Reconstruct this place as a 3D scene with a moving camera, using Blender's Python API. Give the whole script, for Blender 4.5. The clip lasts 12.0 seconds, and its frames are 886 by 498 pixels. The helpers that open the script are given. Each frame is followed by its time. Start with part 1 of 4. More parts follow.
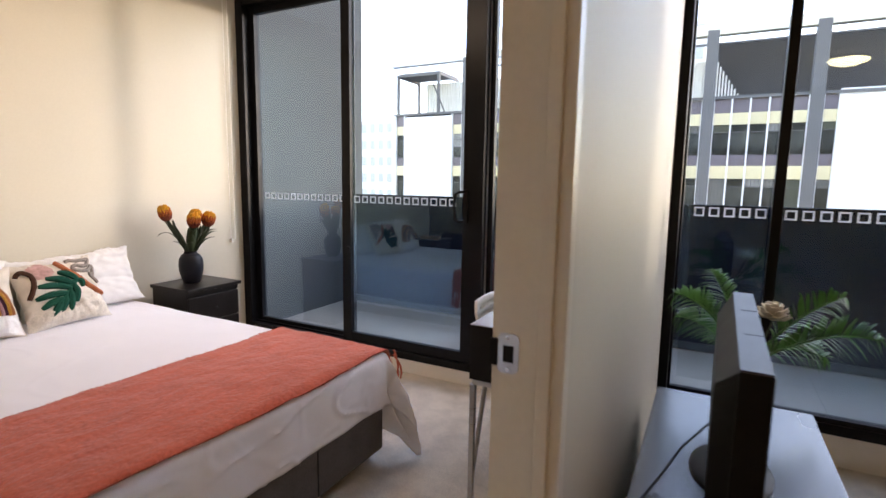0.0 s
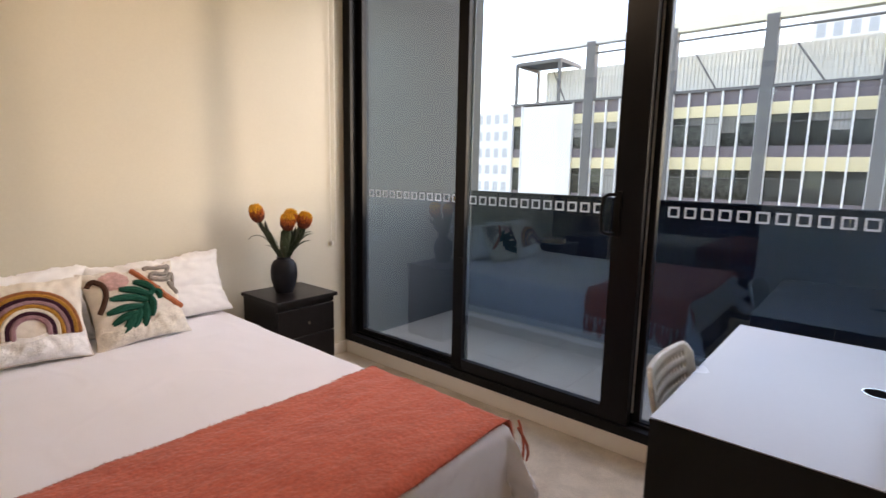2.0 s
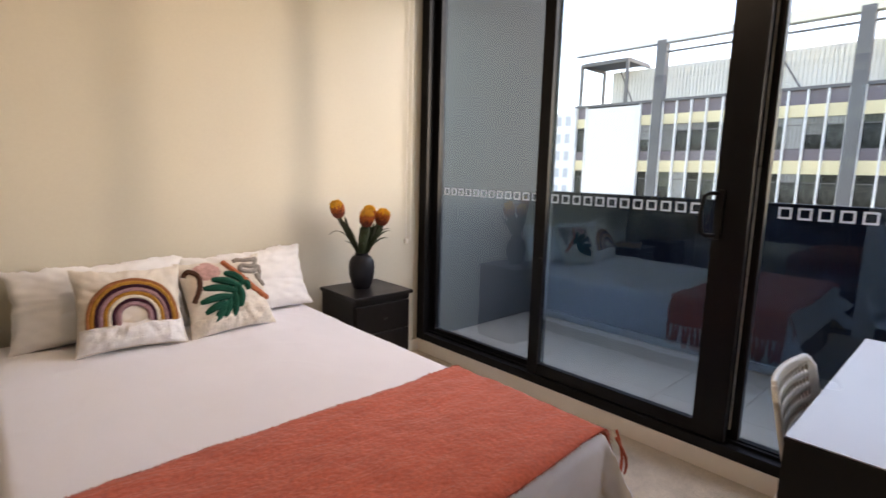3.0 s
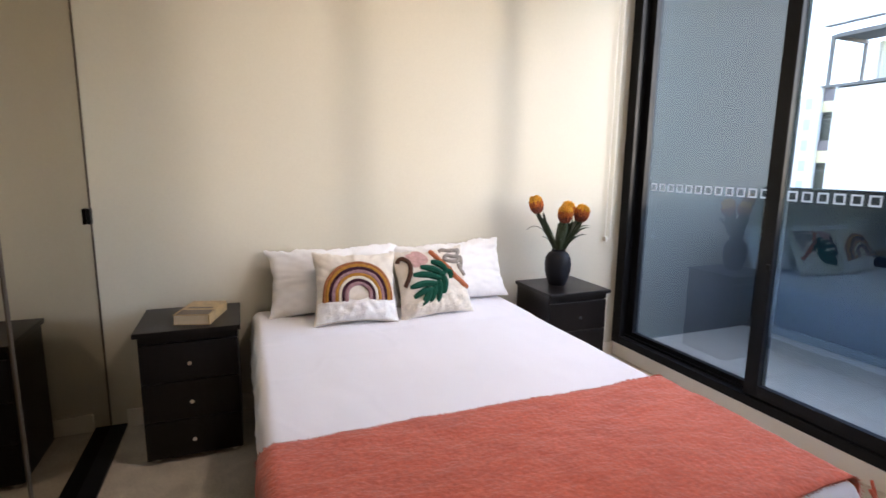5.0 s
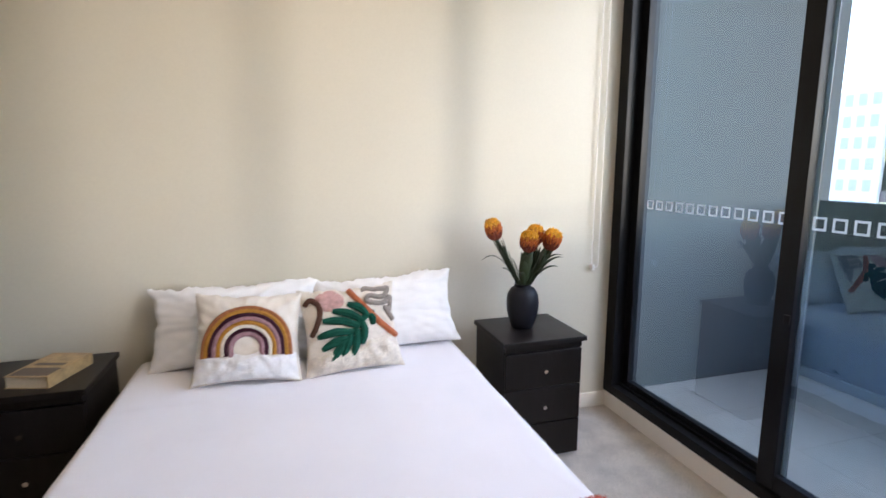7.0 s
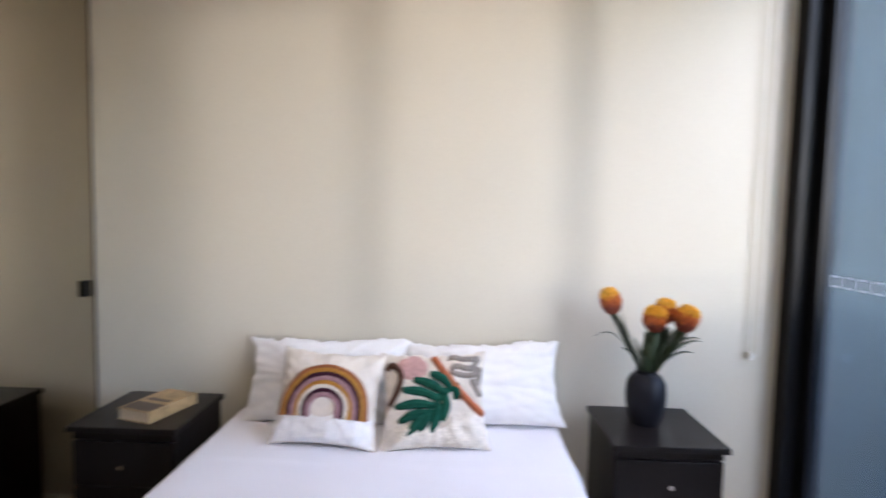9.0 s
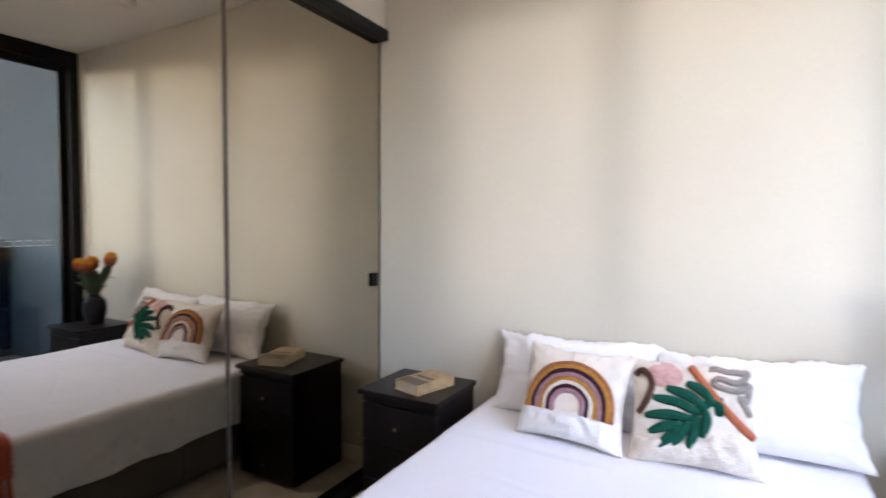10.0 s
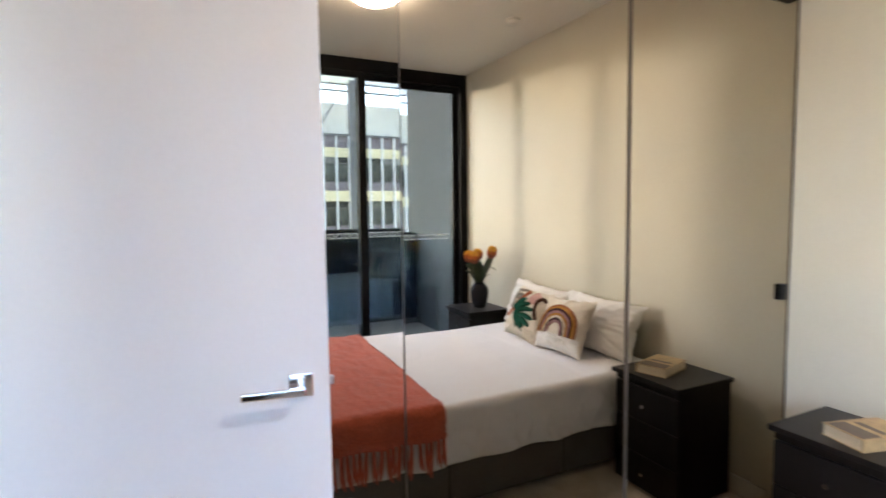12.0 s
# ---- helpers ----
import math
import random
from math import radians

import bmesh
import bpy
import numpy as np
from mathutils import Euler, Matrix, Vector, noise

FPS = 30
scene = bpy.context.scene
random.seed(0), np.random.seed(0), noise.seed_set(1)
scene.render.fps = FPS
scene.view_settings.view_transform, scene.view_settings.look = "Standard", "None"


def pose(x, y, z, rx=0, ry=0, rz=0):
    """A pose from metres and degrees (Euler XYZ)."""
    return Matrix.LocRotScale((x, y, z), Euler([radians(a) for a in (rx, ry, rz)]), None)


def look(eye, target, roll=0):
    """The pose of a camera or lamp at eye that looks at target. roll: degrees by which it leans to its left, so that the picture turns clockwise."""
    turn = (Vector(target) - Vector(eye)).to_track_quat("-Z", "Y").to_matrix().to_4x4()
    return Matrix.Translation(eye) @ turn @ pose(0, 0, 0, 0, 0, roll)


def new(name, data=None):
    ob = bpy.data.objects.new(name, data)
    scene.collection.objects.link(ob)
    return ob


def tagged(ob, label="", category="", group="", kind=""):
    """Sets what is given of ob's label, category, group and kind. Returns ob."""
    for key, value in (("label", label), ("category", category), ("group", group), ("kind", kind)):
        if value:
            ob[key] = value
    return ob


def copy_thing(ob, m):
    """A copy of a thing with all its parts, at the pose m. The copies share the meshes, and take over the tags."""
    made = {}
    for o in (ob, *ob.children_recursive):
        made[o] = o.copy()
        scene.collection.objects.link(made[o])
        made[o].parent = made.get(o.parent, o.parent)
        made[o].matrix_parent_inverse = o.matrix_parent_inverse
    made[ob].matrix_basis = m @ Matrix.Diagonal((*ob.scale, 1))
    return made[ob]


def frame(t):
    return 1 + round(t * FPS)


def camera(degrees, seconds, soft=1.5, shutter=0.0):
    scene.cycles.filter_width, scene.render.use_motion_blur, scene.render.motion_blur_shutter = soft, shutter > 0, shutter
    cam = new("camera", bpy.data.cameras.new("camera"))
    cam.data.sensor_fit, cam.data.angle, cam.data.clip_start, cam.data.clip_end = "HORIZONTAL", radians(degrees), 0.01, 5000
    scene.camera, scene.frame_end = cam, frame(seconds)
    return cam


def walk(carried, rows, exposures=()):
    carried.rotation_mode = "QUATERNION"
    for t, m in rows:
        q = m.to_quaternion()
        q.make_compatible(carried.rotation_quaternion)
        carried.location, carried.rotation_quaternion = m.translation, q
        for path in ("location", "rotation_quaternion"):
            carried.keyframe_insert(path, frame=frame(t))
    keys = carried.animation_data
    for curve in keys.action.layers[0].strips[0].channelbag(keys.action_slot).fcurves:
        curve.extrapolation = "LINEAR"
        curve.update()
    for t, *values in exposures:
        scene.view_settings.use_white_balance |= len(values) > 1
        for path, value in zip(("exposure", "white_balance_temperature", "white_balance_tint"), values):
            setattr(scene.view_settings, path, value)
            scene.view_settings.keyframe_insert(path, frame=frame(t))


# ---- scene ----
# camera and walk
cam = camera(82.1, 12.0, shutter=0.5)
ROWS = [
    (0, 3.302, 0.158, 1.297, 27.69, -7.55, 0.91),
    (0.5, 3.167, 0.343, 1.320, 29.48, -8.14, 0.91),
    (1, 3.022, 0.532, 1.336, 33.20, -8.54, 1.07),
    (1.5, 2.940, 0.666, 1.307, 36.98, -8.39, 1.03),
    (2, 2.862, 0.713, 1.324, 40.31, -8.69, 1.17),
    (2.5, 2.769, 0.698, 1.314, 42.87, -8.69, 1.34),
    (3, 2.741, 0.668, 1.291, 46.80, -8.53, 1.52),
    (3.5, 2.739, 0.618, 1.298, 52.12, -8.98, 1.51),
    (5.5, 2.716, 0.664, 1.287, 71.36, -9.12, 0.64),
    (6, 2.602, 0.768, 1.295, 72.49, -8.89, 0.44),
    (6.5, 2.491, 1.049, 1.320, 73.04, -9.21, 0.09),
    (8.5, 2.194, 1.659, 1.424, 79.13, -5.52, 0.74),
    (9, 2.207, 1.611, 1.386, 91.68, -3.68, 1.23),
    (9.5, 2.240, 1.591, 1.364, 106.86, -2.92, 0.72),
    (10, 2.233, 1.613, 1.329, 118.82, -2.68, 0.41),
    (10.5, 2.249, 1.538, 1.379, 128.83, -3.94, 0.42),
    (11, 2.318, 1.480, 1.389, 137.18, -4.07, 0.07),
    (11.5, 2.353, 1.434, 1.402, 145.31, -4.26, -0.44),
    (12, 2.353, 1.357, 1.415, 154.43, -4.32, -0.78),
]
EXPOSE = [(0, 3.00, 7650, 23), (1.2, 2.84, 7850, 23), (2.5, 2.62, 8400, 24), (3.7, 2.86, 7400, 21), (5.5, 3.12, 6750, 19), (6.5, 3.09, 6550, 17), (8.5, 2.66, 6350, 18),
          (9.0, 3.00, 6100, 20), (9.5, 3.12, 5950, 20), (10.5, 3.60, 5900, 20), (11.5, 3.74, 6100, 18), (12, 3.90, 6350, 17)]
walk(cam, [(t, pose(x, y, z, 90 + pitch, 0, yaw) @ pose(0, 0, 0, 0, 0, roll)) for t, x, y, z, yaw, pitch, roll in ROWS], EXPOSE)

# ---- world, sky, glare lamp ----
SUN_AZ, GLARE_EL = math.atan2(0.74, 0.67), radians(4)      # azimuth from +y towards +x
world = bpy.data.worlds.new("sky")
scene.world = world
world.use_nodes = True
wn = world.node_tree.nodes
sky = wn.new("ShaderNodeTexSky")
sky.sky_type = 'NISHITA'
sky.sun_disc = False
sky.sun_elevation = radians(36)       # added low lamp stands in for glare off unseen glazing across the street
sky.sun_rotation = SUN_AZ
sky.altitude = 50
sky.air_density = 1.0
sky.dust_density = 0.6
world.node_tree.links.new(sky.outputs[0], wn["Background"].inputs[0])
wn["Background"].inputs[1].default_value = 0.15

# low lamp added to throw the wall bands, apart from the sky's own direction
glare_lamp = bpy.data.lights.new("glare_lamp", 'SUN')
glare_lamp.energy = 0.14
glare_lamp.angle = radians(4)
glare_lamp.color = (1.0, 0.95, 0.87)
glare_ob = new("glare_lamp", glare_lamp)
sx, sy, sz = math.sin(SUN_AZ) * math.cos(GLARE_EL), math.cos(SUN_AZ) * math.cos(GLARE_EL), math.sin(GLARE_EL)
glare_ob.matrix_world = look((sx * 60, sy * 60, sz * 60), (0, 0, 0))

# ---- materials ----


def surface(name, color, rough=0.6, metal=0.0, var=0.12, scale=6.0, fine=0.05, fine_scale=90.0, bump=0.15, bump_scale=120.0,
            bump_dist=0.002, stretch=(1, 1, 1), spec=0.5, coat=0.0, per_object=0.0, second=None, sheen=0.0):
    """A node material: base colour broken up at two scales, roughness variation and fine relief."""
    m = bpy.data.materials.new(name)
    m.use_nodes = True
    n, l = m.node_tree.nodes, m.node_tree.links
    b = n["Principled BSDF"]
    b.inputs["Metallic"].default_value = metal
    b.inputs["Specular IOR Level"].default_value = spec
    b.inputs["Coat Weight"].default_value = coat
    b.inputs["Sheen Weight"].default_value = sheen
    tc = n.new("ShaderNodeTexCoord")
    mp = n.new("ShaderNodeMapping")
    mp.inputs["Scale"].default_value = stretch
    l.new(tc.outputs["Object"], mp.inputs["Vector"])

    def tex(s, detail=4.0):
        t = n.new("ShaderNodeTexNoise")
        t.inputs["Scale"].default_value = s
        t.inputs["Detail"].default_value = detail
        l.new(mp.outputs[0], t.inputs["Vector"])
        return t
    big, small = tex(scale), tex(fine_scale, 3.0)
    dark = second if second else tuple(c * (1 - 2 * var) for c in color)
    mix = n.new("ShaderNodeMixRGB")
    mix.inputs[1].default_value = (*dark, 1)
    mix.inputs[2].default_value = (*color, 1)
    ramp = n.new("ShaderNodeMapRange")
    ramp.inputs[1].default_value, ramp.inputs[2].default_value = 0.3, 0.62
    l.new(big.outputs[0], ramp.inputs[0])
    l.new(ramp.outputs[0], mix.inputs[0])
    m2 = n.new("ShaderNodeMixRGB")
    m2.blend_type = 'MULTIPLY'
    m2.inputs[0].default_value = 1.0
    r2 = n.new("ShaderNodeMapRange")
    r2.inputs[1].default_value, r2.inputs[2].default_value = 0.25, 0.75
    r2.inputs[3].default_value, r2.inputs[4].default_value = 1 - 2 * fine, 1 + fine
    l.new(small.outputs[0], r2.inputs[0])
    l.new(mix.outputs[0], m2.inputs[1])
    l.new(r2.outputs[0], m2.inputs[2])
    out = m2.outputs[0]
    if per_object:
        oi = n.new("ShaderNodeObjectInfo")
        r3 = n.new("ShaderNodeMapRange")
        r3.inputs[3].default_value, r3.inputs[4].default_value = 1 - per_object, 1 + per_object
        l.new(oi.outputs["Random"], r3.inputs[0])
        m3 = n.new("ShaderNodeMixRGB")
        m3.blend_type = 'MULTIPLY'
        m3.inputs[0].default_value = 1.0
        l.new(out, m3.inputs[1])
        l.new(r3.outputs[0], m3.inputs[2])
        out = m3.outputs[0]
    l.new(out, b.inputs["Base Color"])
    rr = n.new("ShaderNodeMapRange")
    rr.inputs[3].default_value, rr.inputs[4].default_value = max(0.02, rough - 0.08), min(1.0, rough + 0.08)
    l.new(big.outputs[0], rr.inputs[0])
    l.new(rr.outputs[0], b.inputs["Roughness"])
    if bump:
        bt = tex(bump_scale, 5.0)
        bp = n.new("ShaderNodeBump")
        bp.inputs["Strength"].default_value = bump
        bp.inputs["Distance"].default_value = bump_dist
        l.new(bt.outputs[0], bp.inputs["Height"])
        l.new(bp.outputs[0], b.inputs["Normal"])
    return m


def glow(name, color, strength):
    m = bpy.data.materials.new(name)
    m.use_nodes = True
    b = m.node_tree.nodes["Principled BSDF"]
    b.inputs["Base Color"].default_value = (0.8, 0.8, 0.78, 1)
    b.inputs["Emission Color"].default_value = (*color, 1)
    b.inputs["Emission Strength"].default_value = strength
    return m


def window_glass(name, tint, gloss=1.0):
    """Clear pane: sees through with a slight tint, mirrors by Fresnel."""
    m = bpy.data.materials.new(name)
    m.use_nodes = True
    n, l = m.node_tree.nodes, m.node_tree.links
    n.remove(n["Principled BSDF"])
    tr = n.new("ShaderNodeBsdfTransparent")
    tr.inputs[0].default_value = (*tint, 1)
    gl = n.new("ShaderNodeBsdfGlossy")
    gl.inputs["Color"].default_value = (0.45, 0.76, 1.0, 1)
    gl.inputs["Roughness"].default_value = 0.012
    fr = n.new("ShaderNodeFresnel")
    fr.inputs[0].default_value = 1.52
    mu = n.new("ShaderNodeMath")
    mu.operation = 'MULTIPLY'
    mu.use_clamp = True
    mu.inputs[1].default_value = gloss
    mx = n.new("ShaderNodeMixShader")
    l.new(fr.outputs[0], mu.inputs[0])
    l.new(mu.outputs[0], mx.inputs[0])
    l.new(tr.outputs[0], mx.inputs[1])
    l.new(gl.outputs[0], mx.inputs[2])
    l.new(mx.outputs[0], n["Material Output"].inputs[0])
    return m


M_WALL = surface("warm_white_paint", (0.62, 0.575, 0.465), 0.55, var=0.02, scale=1.3, fine=0.012, bump=0.08, bump_scale=260, bump_dist=0.001)
M_CEIL = surface("ceiling_paint", (0.82, 0.78, 0.70), 0.7, var=0.02, scale=1.0, fine=0.01, bump=0.06, bump_scale=200, bump_dist=0.001)
M_TRIM = surface("gloss_trim_paint", (0.80, 0.75, 0.66), 0.32, var=0.03, scale=3, fine=0.01, bump=0.03)
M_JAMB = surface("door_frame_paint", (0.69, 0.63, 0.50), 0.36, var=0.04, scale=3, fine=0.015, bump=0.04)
M_DOOR = surface("white_door_paint", (0.84, 0.84, 0.84), 0.38, var=0.015, scale=1.5, fine=0.008, bump=0.05, bump_scale=300, bump_dist=0.0006)
M_CARPET = surface("beige_carpet", (0.77, 0.695, 0.595), 0.95, var=0.10, scale=9, fine=0.22, fine_scale=420, bump=0.9, bump_scale=520, bump_dist=0.006, spec=0.1)
M_TILE = surface("balcony_tile", (0.295, 0.26, 0.22), 0.5, var=0.05, scale=5, fine=0.05, fine_scale=60, bump=0.1, per_object=0.025)
M_GROUT = surface("tile_grout", (0.33, 0.28, 0.23), 0.9, bump=0.3)
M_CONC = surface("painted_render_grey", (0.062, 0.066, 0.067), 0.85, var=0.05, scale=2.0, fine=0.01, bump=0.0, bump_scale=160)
M_ALU = surface("black_aluminium", (0.007, 0.0075, 0.009), 0.36, metal=0.0, var=0.1, scale=8, fine=0.03, bump=0.03, spec=0.16)
M_ALUG = surface("grey_aluminium", (0.10, 0.105, 0.11), 0.45, metal=0.3, var=0.06, scale=8, bump=0.03)
M_RUBBER = surface("black_rubber", (0.02, 0.02, 0.02), 0.7, bump=0.05)
M_BALU = surface("dark_glass_balustrade", (0.008, 0.012, 0.022), 0.25, var=0.08, scale=2, fine=0.02, bump=0.0, spec=0.25)
M_STEEL = surface("brushed_steel", (0.62, 0.62, 0.62), 0.3, metal=1.0, var=0.05, stretch=(1, 1, 14), bump=0.04)
M_CHROME = surface("chrome", (0.80, 0.80, 0.80), 0.08, metal=1.0, var=0.02, bump=0.0)
M_FILM = surface("frosted_white_film", (0.13, 0.135, 0.135), 0.6, var=0.02, bump=0.0)
fn = M_FILM.node_tree
_tl, _fm = fn.nodes.new("ShaderNodeBsdfTranslucent"), fn.nodes.new("ShaderNodeMixShader")
_tl.inputs[0].default_value = (0.74, 0.74, 0.74, 1)
_fm.inputs[0].default_value = 0.72
fn.links.new(fn.nodes["Principled BSDF"].outputs[0], _fm.inputs[1])
fn.links.new(_tl.outputs[0], _fm.inputs[2])
fn.links.new(_fm.outputs[0], fn.nodes["Material Output"].inputs[0])
M_WOOD = surface("black_brown_veneer", (0.010, 0.0082, 0.0078), 0.34, var=0.22, scale=5, fine=0.12, fine_scale=50, bump=0.12, bump_scale=60, stretch=(1, 1, 0.12), spec=0.24)
M_SHEET = surface("white_cotton_sheet", (0.84, 0.835, 0.88), 0.85, var=0.02, scale=3, fine=0.03, fine_scale=500, bump=0.08, bump_scale=700, bump_dist=0.001, sheen=0.2)
M_PILLOW = surface("white_pillowcase", (0.86, 0.84, 0.81), 0.85, var=0.03, scale=7, fine=0.03, fine_scale=500, bump=0.25, bump_scale=600, bump_dist=0.001, sheen=0.2)
M_BASE = surface("grey_upholstery", (0.13, 0.12, 0.118), 0.95, var=0.1, scale=7, fine=0.2, fine_scale=380, bump=0.6, bump_scale=420, spec=0.15)
M_TEAL = surface("teal_edging", (0.035, 0.085, 0.095), 0.9, var=0.1, scale=20, fine=0.1, bump=0.4)
M_THROW = surface("coral_wool_throw", (0.60, 0.130, 0.073), 0.95, var=0.07, scale=9, fine=0.11, fine_scale=100, bump=0.55, bump_scale=75, bump_dist=0.010, stretch=(1, 0.75, 1), spec=0.08, sheen=0.3)
M_CREAM = surface("cream_canvas", (0.77, 0.70, 0.60), 0.9, var=0.06, scale=18, fine=0.06, fine_scale=400, bump=0.5, bump_scale=420, bump_dist=0.002)
M_CLOUD = surface("white_fleece", (0.88, 0.86, 0.83), 0.95, var=0.04, scale=30, fine=0.06, fine_scale=250, bump=0.5, bump_scale=220, bump_dist=0.004)
M_SHAG = surface("cream_tufted_wool", (0.80, 0.73, 0.62), 0.95, var=0.08, scale=40, fine=0.12, fine_scale=200, bump=0.4, bump_scale=90, bump_dist=0.006)


def wool(name, c):
    return surface(name, c, 0.95, var=0.12, scale=60, fine=0.15, fine_scale=350, bump=0.9, bump_scale=300, bump_dist=0.004, spec=0.1)


M_RUST, M_MUSTARD, M_PLUM = wool("rust_wool", (0.40, 0.16, 0.07)), wool("mustard_wool", (0.52, 0.25, 0.05)), wool("plum_wool", (0.06, 0.022, 0.035))
M_MAUVE, M_GREENW, M_PINKW = wool("mauve_wool", (0.43, 0.25, 0.27)), wool("green_wool", (0.012, 0.095, 0.062)), wool("pink_wool", (0.70, 0.42, 0.38))
M_ORANGEW, M_GREYW, M_BROWNW = wool("orange_wool", (0.54, 0.17, 0.08)), wool("grey_wool", (0.36, 0.32, 0.28)), wool("brown_wool", (0.10, 0.05, 0.035))
M_CERAM = surface("matt_black_ceramic", (0.009, 0.010, 0.014), 0.46, var=0.1, scale=10, fine=0.05, bump=0.06, spec=0.22)
M_STEM = surface("green_stem", (0.040, 0.062, 0.026), 0.6, var=0.2, scale=30, bump=0.2, stretch=(1, 1, 0.2))
M_BUD = surface("orange_petal", (0.52, 0.125, 0.012), 0.6, var=0.15, scale=40, fine=0.15, bump=0.4, bump_scale=150)
M_BUDLOW = surface("dark_rust_petal", (0.20, 0.030, 0.008), 0.6, var=0.15, scale=40, fine=0.15, bump=0.4, bump_scale=150)
M_BUDTOP = surface("golden_petal", (0.85, 0.42, 0.02), 0.6, var=0.15, scale=40, fine=0.15, bump=0.4, bump_scale=150)
M_PAPER = surface("book_pages", (0.72, 0.60, 0.42), 0.9, var=0.04, scale=3, fine=0.12, fine_scale=300, stretch=(1, 1, 25), bump=0.3)
M_COVER = surface("buff_book_cover", (0.50, 0.34, 0.16), 0.4, var=0.2, scale=22, fine=0.08, bump=0.03)
M_COVER2 = surface("dark_cover_art", (0.11, 0.07, 0.045), 0.4, var=0.2, scale=30, bump=0.03)
M_DESKTOP = surface("white_laminate", (0.58, 0.59, 0.63), 0.27, var=0.01, scale=2, fine=0.006, bump=0.0, spec=0.6)
M_BLACKLAM = surface("black_laminate", (0.006, 0.006, 0.006), 0.36, var=0.1, scale=6, bump=0.03, spec=0.35)
M_UNITTOP = surface("black_brown_gloss_top", (0.034, 0.032, 0.030), 0.27, var=0.05, scale=0.6, bump=0.0, spec=0.75)
M_PLASTIC = surface("white_plastic", (0.78, 0.75, 0.68), 0.4, var=0.02, bump=0.04)
M_BPLASTIC = surface("black_plastic", (0.007, 0.007, 0.0075), 0.42, var=0.1, bump=0.05, spec=0.16)
M_HOLE = surface("dark_hole_cap", (0.004, 0.004, 0.004), 0.9, bump=0.0, spec=0.05)
M_GPLASTIC = surface("charcoal_plastic", (0.06, 0.06, 0.068), 0.42, var=0.06, bump=0.15, bump_scale=500)
M_LEAF = surface("palm_green", (0.062, 0.27, 0.032), 0.5, var=0.25, scale=14, fine=0.1, bump=0.2, stretch=(1, 1, 1))
M_PETAL = surface("cream_petal", (0.78, 0.72, 0.56), 0.6, var=0.06, scale=30, bump=0.2)
M_MIRROR = surface("bronze_tinted_mirror", (0.48, 0.432, 0.348), 0.02, metal=1.0, var=0.01, fine=0.0, bump=0.0)
for nd in M_MIRROR.node_tree.nodes:
    if nd.type == 'MAP_RANGE' and abs(nd.inputs[4].default_value - 0.10) < 1e-3:
        nd.inputs[3].default_value = nd.inputs[4].default_value = 0.004
M_EDGE = surface("dark_bronze_strip", (0.15, 0.125, 0.10), 0.4, metal=0.7, var=0.05, bump=0.03)
M_GLASS = window_glass("window_glass", (0.84, 0.90, 0.92), 2.9)
M_CLEAR = bpy.data.materials.new("pane_edge_glass")
M_CLEAR.use_nodes = True
_cn = M_CLEAR.node_tree.nodes
_cn.remove(_cn["Principled BSDF"])
_ct = _cn.new("ShaderNodeBsdfTransparent")
_ct.inputs[0].default_value = (0.97, 0.98, 0.98, 1)
M_CLEAR.node_tree.links.new(_ct.outputs[0], _cn["Material Output"].inputs[0])
M_LAMP = glow("warm_lit_diffuser", (1.0, 0.86, 0.70), 8.0)
M_LAMP2 = glow("warm_lit_shade", (1.0, 0.62, 0.27), 3.6)
M_BCOL = surface("building_grey_column", (0.168, 0.162, 0.160), 0.7, var=0.06, scale=0.6, bump=0.1)
M_BCREAM = surface("building_cream_band", (0.93, 0.80, 0.50), 0.7, var=0.08, scale=0.8, bump=0.1, per_object=0.05)
M_BPALE = surface("building_pale_cream", (0.93, 0.87, 0.70), 0.8, var=0.03, scale=0.5, bump=0.1)
M_BWHITE = surface("building_white_render", (0.93, 0.92, 0.90), 0.8, var=0.03, scale=0.5, bump=0.1)
M_BPURP = surface("building_plum_spandrel", (0.21, 0.17, 0.19), 0.5, var=0.08, scale=0.8, bump=0.05, per_object=0.1)
M_BGLASS = surface("building_dark_glazing", (0.10, 0.105, 0.095), 0.3, var=0.5, scale=0.9, fine=0.2, fine_scale=3, bump=0.0, per_object=0.45, spec=0.15)
M_BLIND = [surface("office_blind_" + nm_, c_, 0.8, var=0.08, scale=0.8, bump=0.0, per_object=0.2) for nm_, c_ in (("grey", (0.22, 0.21, 0.19)), ("olive", (0.12, 0.125, 0.09)), ("pale", (0.36, 0.35, 0.33)))]
M_BCORR = surface("corrugated_screen", (0.90, 0.87, 0.80), 0.6, var=0.05, scale=0.4, bump=0.05)
M_BDARK = surface("building_dark_recess", (0.06, 0.055, 0.055), 0.8, var=0.1, scale=0.5, bump=0.1)
# distance haze put into the colour of the tower windows
M_BHAZE = surface("haze_tower_glazing", (0.55, 0.58, 0.62), 0.4, var=0.1, scale=0.5, bump=0.0)
M_ROAD = surface("asphalt", (0.05, 0.05, 0.052), 0.9, var=0.1, scale=0.3, bump=0.3, bump_scale=20)

# ---- mesh helpers ----
ORIGIN = {}


def box(bm, x0, x1, y0, y1, z0, z1, bevel=0.0, seg=2):
    r = bmesh.ops.create_cube(bm, size=1.0)
    for v in r["verts"]:
        v.co = Vector((x0 + (v.co.x + 0.5) * (x1 - x0), y0 + (v.co.y + 0.5) * (y1 - y0), z0 + (v.co.z + 0.5) * (z1 - z0)))
    if bevel:
        es = list({e for v in r["verts"] for e in v.link_edges})
        bmesh.ops.bevel(bm, geom=es, offset=bevel, segments=seg, affect='EDGES', profile=0.6)
    return bm


def boxed(*a, **k):
    return box(bmesh.new(), *a, **k)


